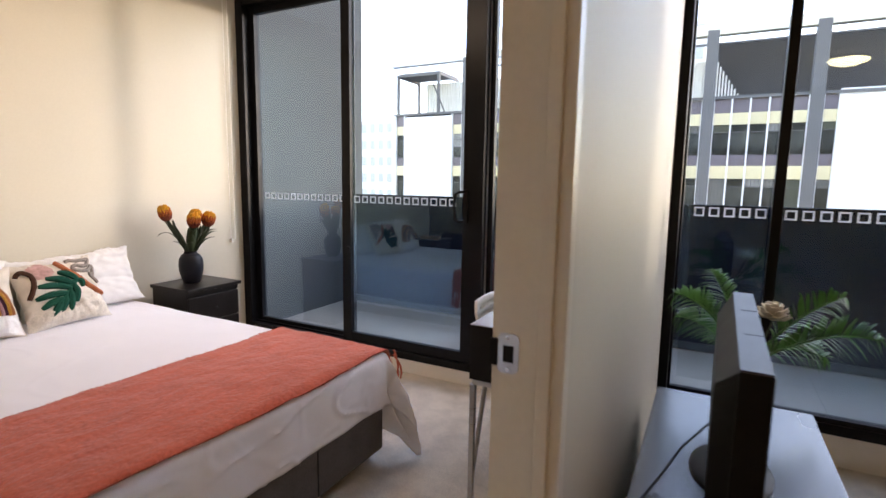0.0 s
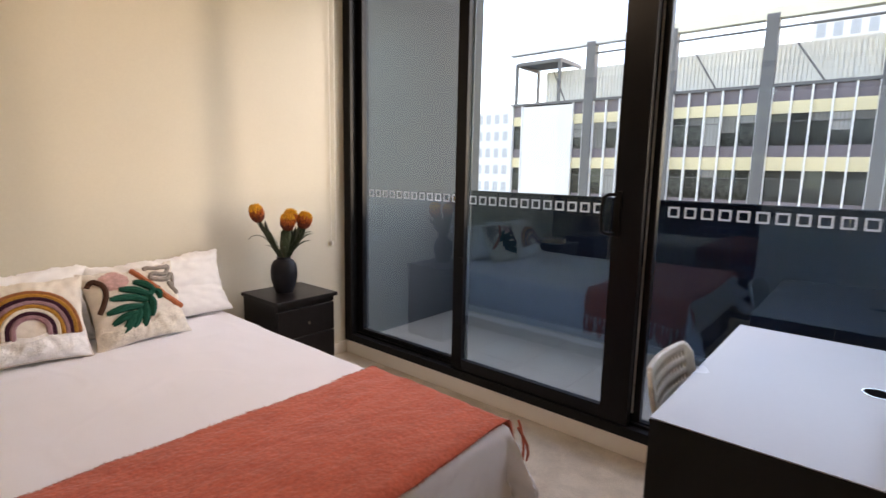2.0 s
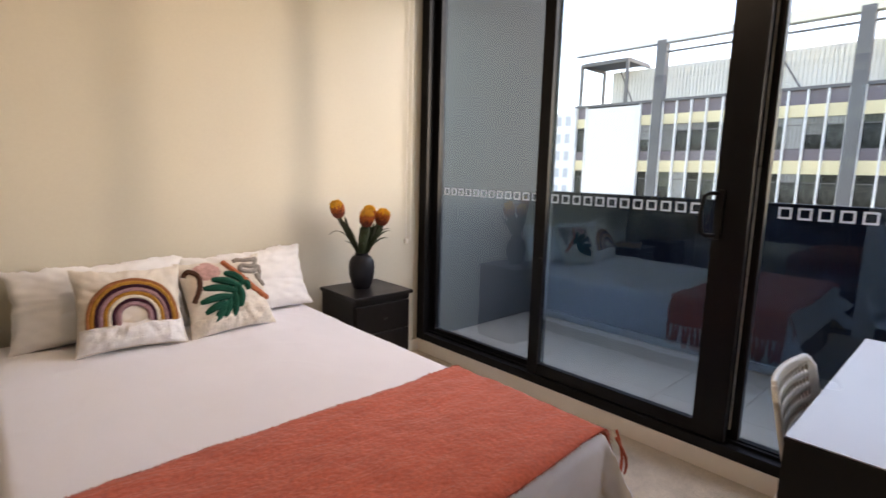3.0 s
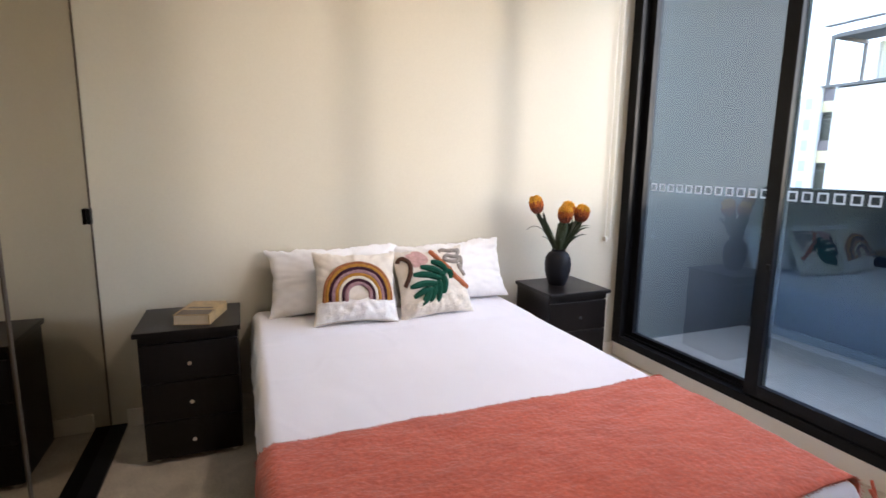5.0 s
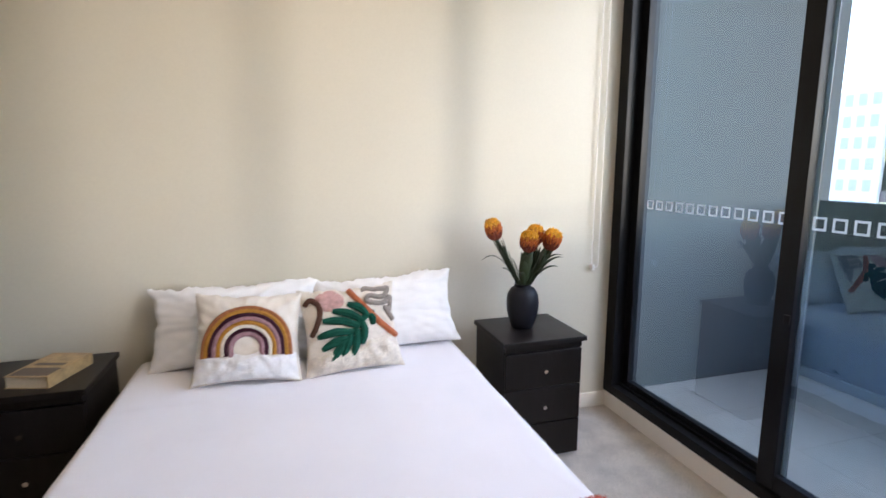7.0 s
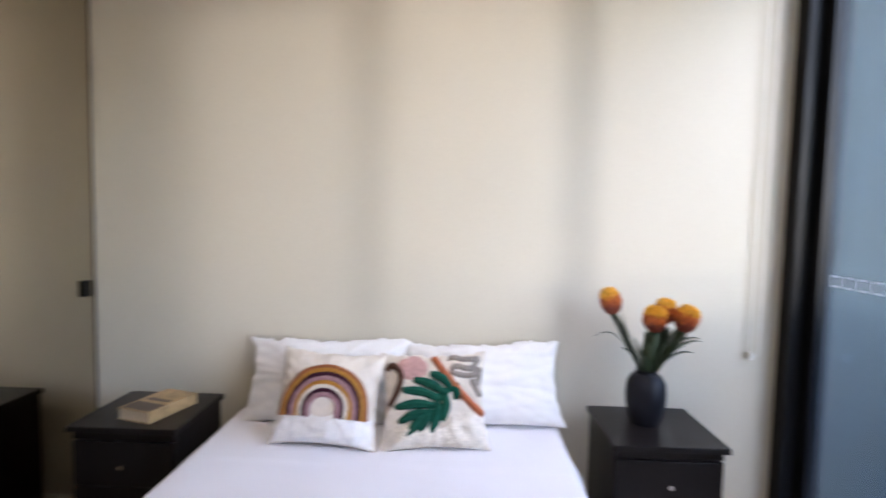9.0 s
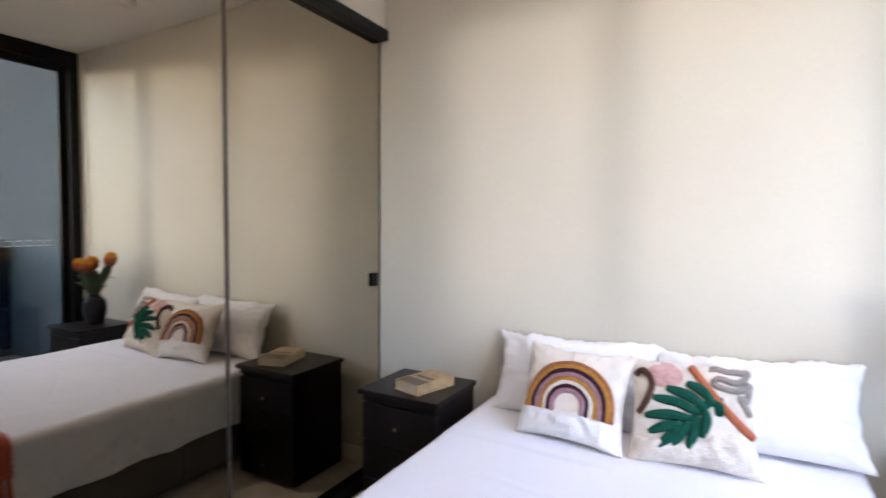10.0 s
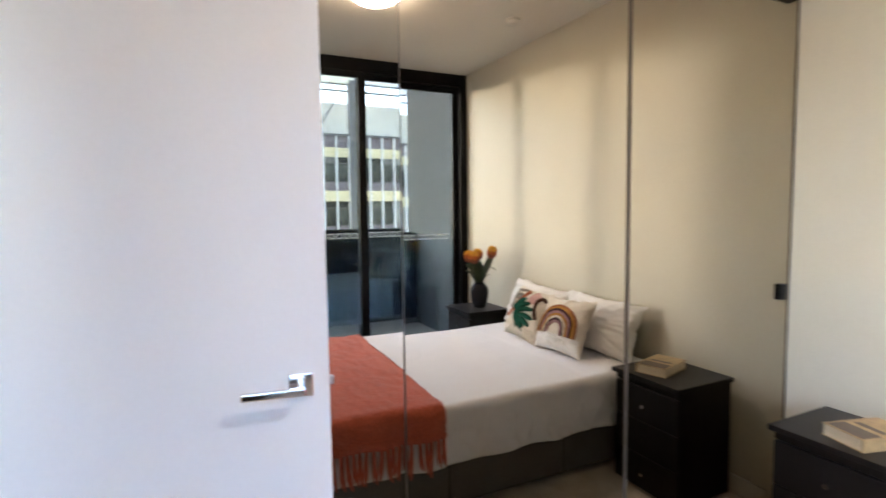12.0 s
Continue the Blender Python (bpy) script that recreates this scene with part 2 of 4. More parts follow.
def cyl(bm, p, q, r0, r1=None, n=16, caps=True):
    r1 = r0 if r1 is None else r1
    p, q = Vector(p), Vector(q)
    d = q - p
    m = Matrix.Translation((p + q) / 2) @ d.to_track_quat('Z', 'Y').to_matrix().to_4x4()
    bmesh.ops.create_cone(bm, cap_ends=caps, segments=n, radius1=r0, radius2=r1, depth=d.length, matrix=m)
    return bm


def tube(bm, pts, radii, n=8, flat=1.0):
    """A swept tube along pts, closed at both ends."""
    pts = [Vector(p) for p in pts]
    if not hasattr(radii, "__len__"):
        radii = [radii] * len(pts)
    rings, up = [], None
    for i, p in enumerate(pts):
        d = (pts[min(i + 1, len(pts) - 1)] - pts[max(i - 1, 0)]).normalized()
        if up is None:
            up = Vector((0, 0, 1)) if abs(d.z) < 0.9 else Vector((0, 1, 0))
        s = d.cross(up).normalized()
        up = s.cross(d).normalized()
        rings.append([bm.verts.new(p + radii[i] * (math.cos(a) * s + flat * math.sin(a) * up)) for a in (2 * math.pi * k / n for k in range(n))])
    for a, b in zip(rings, rings[1:]):
        for k in range(n):
            bm.faces.new((a[k], a[(k + 1) % n], b[(k + 1) % n], b[k]))
    bm.faces.new(rings[0][::-1])
    bm.faces.new(rings[-1])
    return bm


def lathe(bm, profile, centre, n=32):
    cx, cy = centre
    rings = [[bm.verts.new((cx + r * math.cos(2 * math.pi * k / n), cy + r * math.sin(2 * math.pi * k / n), z)) for k in range(n)] for r, z in profile]
    for a, b in zip(rings, rings[1:]):
        for k in range(n):
            bm.faces.new((a[k], a[(k + 1) % n], b[(k + 1) % n], b[k]))
    bm.faces.new(rings[0][::-1])
    bm.faces.new(rings[-1])
    return bm


def grid_mesh(bm, fn, nu, nv):
    vs = [[bm.verts.new(fn(i / nu, j / nv)) for j in range(nv + 1)] for i in range(nu + 1)]
    for i in range(nu):
        for j in range(nv):
            bm.faces.new((vs[i][j], vs[i + 1][j], vs[i + 1][j + 1], vs[i][j + 1]))
    return vs


def mesh_of(name, bm, material, smooth=False):
    bmesh.ops.recalc_face_normals(bm, faces=bm.faces[:])
    me = bpy.data.meshes.new(name)
    bm.to_mesh(me)
    bm.free()
    me.materials.append(material)
    if smooth:
        for f in me.polygons:
            f.use_smooth = True
        me.set_sharp_from_angle(angle=radians(40))
    return me


def thing(name, loc, label, category, group="", kind=""):
    ob = new(name)
    ob.location = loc
    ob.empty_display_size = 0.1
    ORIGIN[ob.name] = Vector(loc)
    return tagged(ob, label, category, group, kind)


def part(name, bm, material, parent, label="", smooth=False):
    """One mesh object, given in world coordinates, under a thing or part."""
    o = ORIGIN[parent.name]
    bmesh.ops.translate(bm, verts=bm.verts[:], vec=-o)
    ob = new(name, mesh_of(name, bm, material, smooth))
    ob.parent = parent
    ORIGIN[ob.name] = o
    if label:
        tagged(ob, label)
    return ob


def single(name, bm, material, label, category, group="", kind="", smooth=False):
    """A top-level thing of one mesh, its origin at the middle of its base."""
    xs, ys, zs = zip(*(v.co for v in bm.verts))
    o = Vector(((min(xs) + max(xs)) / 2, (min(ys) + max(ys)) / 2, min(zs)))
    bmesh.ops.translate(bm, verts=bm.verts[:], vec=-o)
    ob = new(name, mesh_of(name, bm, material, smooth))
    ob.location = o
    ORIGIN[ob.name] = o
    return tagged(ob, label, category, group, kind)


def structure(name, bm, material, label):
    return single(name, bm, material, label, name.split("_")[0], kind="structure")


def piece(name, me, parent, loc, rot=0.0):
    """A repeat of shared mesh data under a parent, at a world place."""
    ob = new(name, me)
    ob.parent = parent
    ob.location = Vector(loc) - ORIGIN[parent.name]
    ob.rotation_euler = (0, 0, rot)
    ORIGIN[ob.name] = Vector(loc)
    return ob


# ---- structure: bedroom and living room ----
CEIL = 2.69
WIN = 3.0        # inner face of the window wall
PX0, PX1 = 3.0, 3.115   # partition
structure("floor", boxed(-0.12, 5.99, -3.2, WIN + 0.02, -0.12, 0.0), M_CARPET, "beige cut-pile carpet with faint marks")
structure("ceiling", boxed(-0.12, 5.99, -3.2, WIN + 0.16, CEIL, CEIL + 0.14), M_CEIL, "flat ceiling painted warm white")
structure("wall_west", boxed(-0.12, 0.0, -0.72, WIN + 0.16, 0.0, CEIL), M_WALL, "smooth warm white plaster wall behind the bed")
structure("wall_closet", boxed(0.0, PX0, -0.72, -0.62, 0.0, CEIL), M_WALL, "plain back wall of the wardrobe recess")
structure("bulkhead", boxed(0.0, PX0, -0.10, 0.035, 2.345, CEIL), M_WALL, "white bulkhead above the mirrored wardrobe")
structure("wall_east_north", boxed(PX0, PX1, 0.955, WIN + 0.14, 0.0, CEIL), M_WALL, "white partition between bedroom and living room")
structure("wall_east_south", boxed(PX0, PX1, -3.2, -0.035, 0.0, CEIL), M_WALL, "white partition beside the door")
structure("wall_east_head", boxed(PX0, PX1, -0.035, 0.955, 2.10, CEIL), M_WALL, "white partition above the door")
structure("wall_south", boxed(PX1, 5.99, -3.2, -3.08, 0.0, CEIL), M_WALL, "plain white end wall of the living room")
structure("wall_living_east", boxed(5.87, 5.99, -3.08, WIN + 0.14, 0.0, CEIL), M_WALL, "plain white side wall of the living room")
structure("plinth_bedroom", boxed(0.0, PX0, WIN, WIN + 0.14, 0.0, 0.092, bevel=0.004), M_TRIM, "low cream painted hob under the sliding door")
structure("plinth_living", boxed(PX1, 5.87, WIN, WIN + 0.14, 0.0, 0.15, bevel=0.004), M_TRIM, "low cream painted hob under the living room window")
bb = boxed(0.0, 0.014, 0.07, WIN, 0.0, 0.085, bevel=0.003)
structure("baseboard_west", bb, M_TRIM, "plain cream skirting board")
structure("baseboard_living", boxed(PX1, PX1 + 0.014, 0.985, WIN, 0.0, 0.10, bevel=0.003), M_TRIM, "plain cream skirting board")
structure("baseboard_east", boxed(PX0 - 0.014, PX0, 0.985, WIN, 0.0, 0.085, bevel=0.003), M_TRIM, "plain cream skirting board")

# door frame with stops, and the strike plate
jamb = boxed(PX0 - 0.003, PX1 + 0.003, 0.92, 0.955, 0.0, 2.10, bevel=0.002)
box(jamb, PX1 - 0.038, PX1 - 0.016, 0.908, 0.92, 0.0, 2.07, bevel=0.002)
box(jamb, PX0 - 0.003, PX1 + 0.003, -0.035, 0.0, 0.0, 2.10, bevel=0.002)
box(jamb, PX1 - 0.038, PX1 - 0.016, 0.0, 0.012, 0.0, 2.07, bevel=0.002)
box(jamb, PX0 - 0.003, PX1 + 0.003, 0.0, 0.92, 2.075, 2.10)
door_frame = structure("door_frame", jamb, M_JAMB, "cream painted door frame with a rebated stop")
sp = thing("strike_plate", (3.027, 0.919, 0.99), "steel strike plate screwed into the door frame", "strike plate")
pl = boxed(3.008, 3.044, 0.9165, 0.9205, 0.987, 1.054)
bmesh.ops.bevel(pl, geom=[e for e in pl.edges if abs((e.verts[0].co - e.verts[1].co).y) > 0.003], offset=0.010, segments=5, affect='EDGES', profile=0.5)
part("plate", pl, M_STEEL, sp)
part("latch_hole", boxed(3.018, 3.036, 0.9155, 0.9175, 1.006, 1.034), M_BPLASTIC, sp)
part("lip", boxed(2.9955, 3.0085, 0.913, 0.9195, 0.998, 1.044, bevel=0.002), M_BPLASTIC, sp)
for z in (0.994, 1.047):
    part("screw", cyl(bmesh.new(), (3.026, 0.917, z), (3.026, 0.9145, z), 0.0035, n=10), M_CHROME, sp)

# bedroom door, open against the wardrobe
HINGE = Vector((2.985, 0.03, 0.0))
END = Vector((2.088, 0.165, 0.0))
leaf_m = Matrix.Translation(HINGE) @ Matrix.Rotation(math.atan2(END.y - HINGE.y, END.x - HINGE.x), 4, 'Z')
LW = (END - HINGE).length
door = thing("door_1", (0, 0, 0), "white painted flush door standing open", "door", kind="structure")
dm = boxed(0.0, LW, 0.0, 0.036, 0.012, 2.06, bevel=0.002)
hb = bmesh.new()
box(hb, LW - 0.093, LW - 0.039, -0.010, 0.0, 0.985, 1.039, bevel=0.002)
nb = cyl(bmesh.new(), (LW - 0.066, -0.010, 1.012), (LW - 0.066, -0.052, 1.012), 0.009, n=14)
lv = bmesh.new()
box(lv, LW - 0.195, LW - 0.055, -0.060, -0.046, 1.003, 1.021, bevel=0.004)
for bm_ in (dm, hb, nb, lv):
    # the leaf's room side is its -y side before the turn
    bmesh.ops.transform(bm_, matrix=leaf_m, verts=bm_.verts[:])
leaf = part("leaf", dm, M_DOOR, door)
lt = boxed(LW - 0.002, LW + 0.001, 0.006, 0.030, 0.95, 1.07)
box(lt, LW, LW + 0.011, 0.010, 0.022, 1.000, 1.022, bevel=0.003)
bmesh.ops.transform(lt, matrix=leaf_m, verts=lt.verts[:])
part("latch", lt, M_STEEL, leaf, "steel latch bolt")
hd = part("handle_rose", hb, M_CHROME, door, "square chrome handle rose")
part("handle_neck", nb, M_CHROME, hd)
part("lever", lv, M_CHROME, hd, "flat chrome lever handle")

# ---- mirrored wardrobe ----
SEAMS = (0.0, 0.968, 1.835, 2.985)
wardrobe = thing("sliding_wardrobe", (1.5, 0.0, 0.0), "built-in wardrobe with three bronze mirrored sliding doors", "wardrobe")
part("top_rail", boxed(0.0, 2.99, -0.06, 0.052, 2.290, 2.343, bevel=0.004), M_ALU, wardrobe, "black aluminium head track")
part("bottom_track", boxed(0.0, 2.99, -0.06, 0.066, 0.0, 0.014, bevel=0.003), M_ALU, wardrobe, "black aluminium floor track")


def leaning(bm, e):
    """Tip a door panel about its mid height by the slope e."""
    for v in bm.verts:
        v.co.y += (v.co.z - 1.15) * e
    return bm


for i in range(3):
    x0, x1 = SEAMS[i] + (0.006 if i == 0 else 0.001), SEAMS[i + 1] - 0.001
    lean = 0.0063 if i == 2 else 0.0
    panel = part("mirror_door", leaning(boxed(x0 + (-0.001 if i == 2 else 0.005), x1 - (0.003 if i == 1 else 0.005), -0.016, 0.0, 0.018, 2.287), lean), M_MIRROR, wardrobe)
    for a, w in ((x0 + 0.001, 0.005), (x1 - (0.003 if i == 1 else 0.006), 0.002 if i == 1 else 0.005))[i == 2:]:
        part("edge_strip", leaning(boxed(a, a + w, -0.019, 0.004, 0.016, 2.286, bevel=0.0008), lean), M_EDGE, panel)
pull = part("finger_pull", boxed(0.045, 0.085, 0.001, 0.016, 1.005, 1.075, bevel=0.004), M_BPLASTIC, wardrobe, "small dark finger pull")

# ---- sliding windows ----


def ring(bm, x0, x1, y0, y1, z0, z1, w, e, h=None, t=None):
    """Four-sided frame: w stile widths (left, right), e bottom, h top."""
    wl, wr = w
    h = e if h is None else h
    box(bm, x0, x0 + wl, y0, y1, z0, z1, bevel=0.002)
    box(bm, x1 - wr, x1, y0, y1, z0, z1, bevel=0.002)
    box(bm, x0 + wl, x1 - wr, y0 + 0.002, y1 - 0.002, z0, z0 + e, bevel=0.002)
    box(bm, x0 + wl, x1 - wr, y0 + 0.002, y1 - 0.002, z1 - h, z1, bevel=0.002)
    return bm


def sash(win, x0, x1, y, z0, z1, w, e, material=None):
    s = part("sash", ring(bmesh.new(), x0, x1, y - 0.02, y + 0.02, z0, z1, w, e, 0.06), material or M_ALU, win)
    g = part("pane", boxed(x0 + w[0] - 0.004, x1 - w[1] + 0.004, y - 0.003, y + 0.003, z0 + e - 0.004, z1 - 0.056), M_GLASS, s)
    g.visible_shadow = False
    g.data.materials.append(M_CLEAR)
    for f in g.data.polygons:
        f.material_index = 0 if f.normal.y < -0.5 else 1
    return s, g


sq = bmesh.new()
S, T_ = 0.0235, 0.0075
for a in ((-S, S, -S, -S + T_), (-S, S, S - T_, S), (-S, -S + T_, -S + T_, S - T_), (S - T_, S, -S + T_, S - T_)):
    box(sq, a[0], a[1], -0.0006, 0.0006, a[2], a[3])
ME_SQUARE = mesh_of("film_square", sq, M_FILM)


def film(pane, x0, x1, y, z=1.166, pitch=0.0675):
    n = int((x1 - x0) / pitch)
    s = x0 + ((x1 - x0) - (n - 1) * pitch) / 2
    for i in range(n):
        piece("film_square", ME_SQUARE, pane, (s + i * pitch, y, z))


ZT = 2.60
w1 = thing("window_1", (1.5, WIN + 0.05, 0.092), "full-height black aluminium sliding door to the balcony", "sliding door", kind="structure")
f1 = bmesh.new()
box(f1, 0.0, 0.075, WIN - 0.004, WIN + 0.13, 0.092, CEIL, bevel=0.003)
box(f1, 2.990, PX0, WIN - 0.004, WIN + 0.13, 0.092, CEIL, bevel=0.003)
box(f1, 0.075, 2.990, WIN - 0.002, WIN + 0.128, 0.092, 0.142, bevel=0.003)
box(f1, 0.075, 2.990, WIN - 0.002, WIN + 0.128, ZT - 0.02, CEIL, bevel=0.003)
box(f1, 0.075, 2.990, WIN + 0.045, WIN + 0.060, 0.142, 0.156)
box(f1, 0.075, 2.990, WIN + 0.100, WIN + 0.112, 0.142, 0.156)
part("outer_frame", f1, M_ALU, w1)
sa, ga = sash(w1, 0.075, 1.050, WIN + 0.082, 0.150, ZT - 0.01, (0.048, 0.058), 0.032)
part("interlock", boxed(0.995, 1.082, WIN + 0.0495, WIN + 0.0535, 0.18, ZT - 0.06), M_ALUG, sa, "grey interlock stile")
sb, gb = sash(w1, 0.999, 2.075, WIN + 0.026, 0.150, ZT - 0.01, (0.072, 0.135), 0.062)
sc, gc = sash(w1, 2.060, 2.992, WIN + 0.082, 0.142, ZT - 0.01, (0.055, 0.008), 0.020)
part("edge_trim", boxed(2.077, 2.085, WIN + 0.050, WIN + 0.0605, 0.20, ZT - 0.08, bevel=0.002), M_STEEL, sc, "bright metal edge of the lock stile")
film(ga, 0.16, 0.985, WIN + 0.0775)
film(gb, 1.080, 1.90, WIN + 0.0215)
film(gc, 2.13, 2.98, WIN + 0.0775)
part("bump_stop", boxed(1.046, 1.068, WIN - 0.004, WIN + 0.0065, 0.80, 0.832, bevel=0.003), M_BPLASTIC, sb, "small black bump stop")
hm = bmesh.new()
box(hm, 1.948, 1.978, WIN - 0.008, WIN + 0.006, 1.04, 1.25, bevel=0.003)
hdl = part("door_handle", hm, M_BPLASTIC, sb, "black D-shaped pull handle")
gp = tube(bmesh.new(), [(1.955, WIN - 0.005, 1.235), (1.93, WIN - 0.034, 1.235), (1.912, WIN - 0.045, 1.22), (1.905, WIN - 0.047, 1.145), (1.912, WIN - 0.045, 1.068), (1.93, WIN - 0.034, 1.055), (1.955, WIN - 0.005, 1.055)], 0.009, n=10)
part("grip", gp, M_BPLASTIC, hdl, smooth=True)

w2 = thing("window_2", (5.0, WIN + 0.05, 0.15), "full-height black aluminium sliding door of the living room", "sliding door", kind="structure")
f2 = bmesh.new()
box(f2, PX1, PX1 + 0.045, WIN - 0.004, WIN + 0.13, 0.15, CEIL, bevel=0.003)
box(f2, 5.82, 5.87, WIN - 0.004, WIN + 0.13, 0.15, CEIL, bevel=0.003)
box(f2, PX1 + 0.045, 5.82, WIN - 0.002, WIN + 0.128, 0.15, 0.20, bevel=0.003)
box(f2, PX1 + 0.045, 5.82, WIN - 0.002, WIN + 0.128, ZT - 0.02, CEIL, bevel=0.003)
part("outer_frame", f2, M_ALU, w2)
s0 = PX1 + 0.045
for i, (x0, x1, y) in enumerate(((s0, 3.605, WIN + 0.082), (3.555, 4.86, WIN + 0.026), (4.81, 5.82, WIN + 0.082))):
    _, g = sash(w2, x0, x1, y, 0.195, ZT - 0.01, (0.012 if i == 0 else 0.045, 0.045), 0.03)
    film(g, x0 + 0.03, x1 - 0.03, y - 0.0045)

# ---- balcony ----
BAL = 4.42
structure("balcony_floor", boxed(-0.12, 5.99, WIN + 0.14, BAL + 0.10, -0.15, 0.036), M_GROUT, "grey grouted balcony slab")
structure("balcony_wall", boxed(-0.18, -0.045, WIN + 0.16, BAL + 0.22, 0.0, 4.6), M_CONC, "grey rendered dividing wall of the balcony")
# unseen end wall, full height to block low glare on the living room partition
structure("balcony_wall_far", boxed(5.75, 5.87, WIN + 0.141, BAL + 0.03, 0.0, CEIL + 0.05), M_CONC, "unseen grey blade wall closing the balcony, added to shade the living room")
# unseen wall, added so that the balcony is shaded from above
structure("wall_upper", boxed(-12.0, 16.0, WIN - 0.3, WIN + 0.16, CEIL + 0.14, 9.0), M_CONC, "unseen grey wall added above to shade the balcony")
balu = thing("balustrade", (3.4, BAL, 0.036), "dark navy glass balustrade with a slim top rail", "balustrade", kind="structure")
for i in range(5):
    x0 = -0.045 + i * 1.40
    part("balustrade_panel", boxed(x0 + 0.001, min(x0 + 1.399, 5.749), BAL, BAL + 0.014, 0.040, 1.135), M_BALU, balu)
part("top_rail", boxed(-0.045, 5.749, BAL - 0.012, BAL + 0.026, 1.135, 1.158, bevel=0.004), M_BALU, balu)
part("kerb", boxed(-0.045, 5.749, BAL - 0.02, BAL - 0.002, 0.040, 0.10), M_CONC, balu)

# ---- street, facing building ----
structure("ground", boxed(-2500, 2500, 6.0, 2500, -26.2, -26.0), M_ROAD, "street and ground far below the balcony")
BY = 37.0
bld = thing("office_building", (-3, BY + 6, -26), "sunlit mid-rise office building with grey fins and cream bands", "building")
part("wall", boxed(-20.7, 13.0, BY + 0.35, BY + 12, -26, 6.6), M_BDARK, bld)
part("roof_slab", boxed(-20.9, 13.2, BY - 0.15, BY + 12, 6.62, 6.80), M_BCOL, bld)
part("end_fin", boxed(-20.95, -20.7, BY - 0.2, BY + 12, -26, 6.7), M_BWHITE, bld)
COLS = [-14.07 + 5.57 * i for i in range(5)]
for cx in COLS:
    part("column", boxed(cx - 0.33, cx + 0.33, BY - 0.35, BY + 0.3, -26, 10.75, bevel=0.02, seg=1), M_BCOL, bld)
part("roof_beam", boxed(-21.0, -8.5, BY - 0.30, BY + 0.3, 10.55, 11.0), M_BWHITE, bld, "white roof beam")
part("roof_beam", boxed(-8.5, 13.2, BY - 0.30, BY + 0.3, 10.45, 11.1), M_BPALE, bld, "pale cream roof beam")
part("thin_beam", boxed(-14.0, 13.2, BY - 0.12, BY + 0.1, 9.92, 10.02), M_BCOL, bld)
part("blank_panel", boxed(-19.7, -15.4, BY - 0.05, BY + 0.34, -26, 6.52), M_BWHITE, bld, "blank white rendered panel")
part("blank_panel", boxed(9.35, 13.0, BY - 0.06, BY + 0.34, -26, 6.9), M_BWHITE, bld, "blank white rendered panel")
ROWS_Z = [(5.78, 6.62, M_BPURP, "spandrel"), (5.08, 5.78, M_BCREAM, "cream_band"), (3.22, 5.08, M_BGLASS, "office_window"), (2.55, 3.22, M_BPURP, "spandrel"),
          (1.76, 2.55, M_BCREAM, "cream_band"), (-0.1, 1.76, M_BGLASS, "office_window"), (-0.8, -0.1, M_BPURP, "spandrel"), (-1.6, -0.8, M_BCREAM, "cream_band"), (-3.4, -1.6, M_BGLASS, "office_window")]
shared = {}
edges = [(-20.65, -19.75)] + [(-15.35, -14.45)] + [(c + 0.33, c + 5.24) for c in COLS[:4]] + [(8.54, 9.3)]
for z0, z1, m, nm in ROWS_Z:
    for x0, x1 in edges:
        n = max(1, round((x1 - x0) / 0.98))
        w = (x1 - x0) / n
        for i in range(n):
            key = (z0, round(w, 3))
            if key not in shared:
                deep = 0.12 if nm == "office_window" else (0.02 if nm == "cream_band" else 0.06)
                shared[key] = mesh_of(nm, boxed(-w / 2, w / 2, deep, 0.34, 0, z1 - z0), m)
            piece(nm, shared[key], bld, (x0 + (i + 0.5) * w, BY, z0))
fin = mesh_of("mullion", boxed(-0.045, 0.045, -0.18, 0.2, -3.4, 6.62), M_BWHITE)
for x0, x1 in edges:
    n = max(1, round((x1 - x0) / 0.98))
    w = (x1 - x0) / n
    for i in range(n + 1):
        piece("mullion", fin, bld, (x0 + i * w, BY, 0))
    bm = bmesh.new()
    for zz in (4.62, 1.25):
        box(bm, x0, x1, BY + 0.05, BY + 0.12, zz - 0.028, zz + 0.028)
    part("transom", bm, M_BCOL, bld)
# drawn blinds and curtains behind some of the panes
rnd = random.Random(21)
blind_me = {}
for z0, z1, m, nm in ROWS_Z:
    if nm != "office_window":
        continue
    for x0, x1 in edges:
        n = max(1, round((x1 - x0) / 0.98))
        w = (x1 - x0) / n
        for i in range(n):
            if rnd.random() < 0.38:
                continue
            shade, drop = rnd.randrange(3), rnd.choice((0.45, 0.45, 1.0, 1.8))
            key = (round(w, 3), shade, drop)
            if key not in blind_me:
                bm = bmesh.new()
                k = 5
                for j in range(k):
                    box(bm, -w / 2 + w * j / k + 0.015, -w / 2 + w * (j + 0.96) / k, 0.108 - 0.004 * (j % 2), 0.119, -drop, 0)
                blind_me[key] = mesh_of("window_blind", bm, M_BLIND[shade])
            piece("window_blind", blind_me[key], bld, (x0 + (i + 0.5) * w, BY, z1 - 0.02))
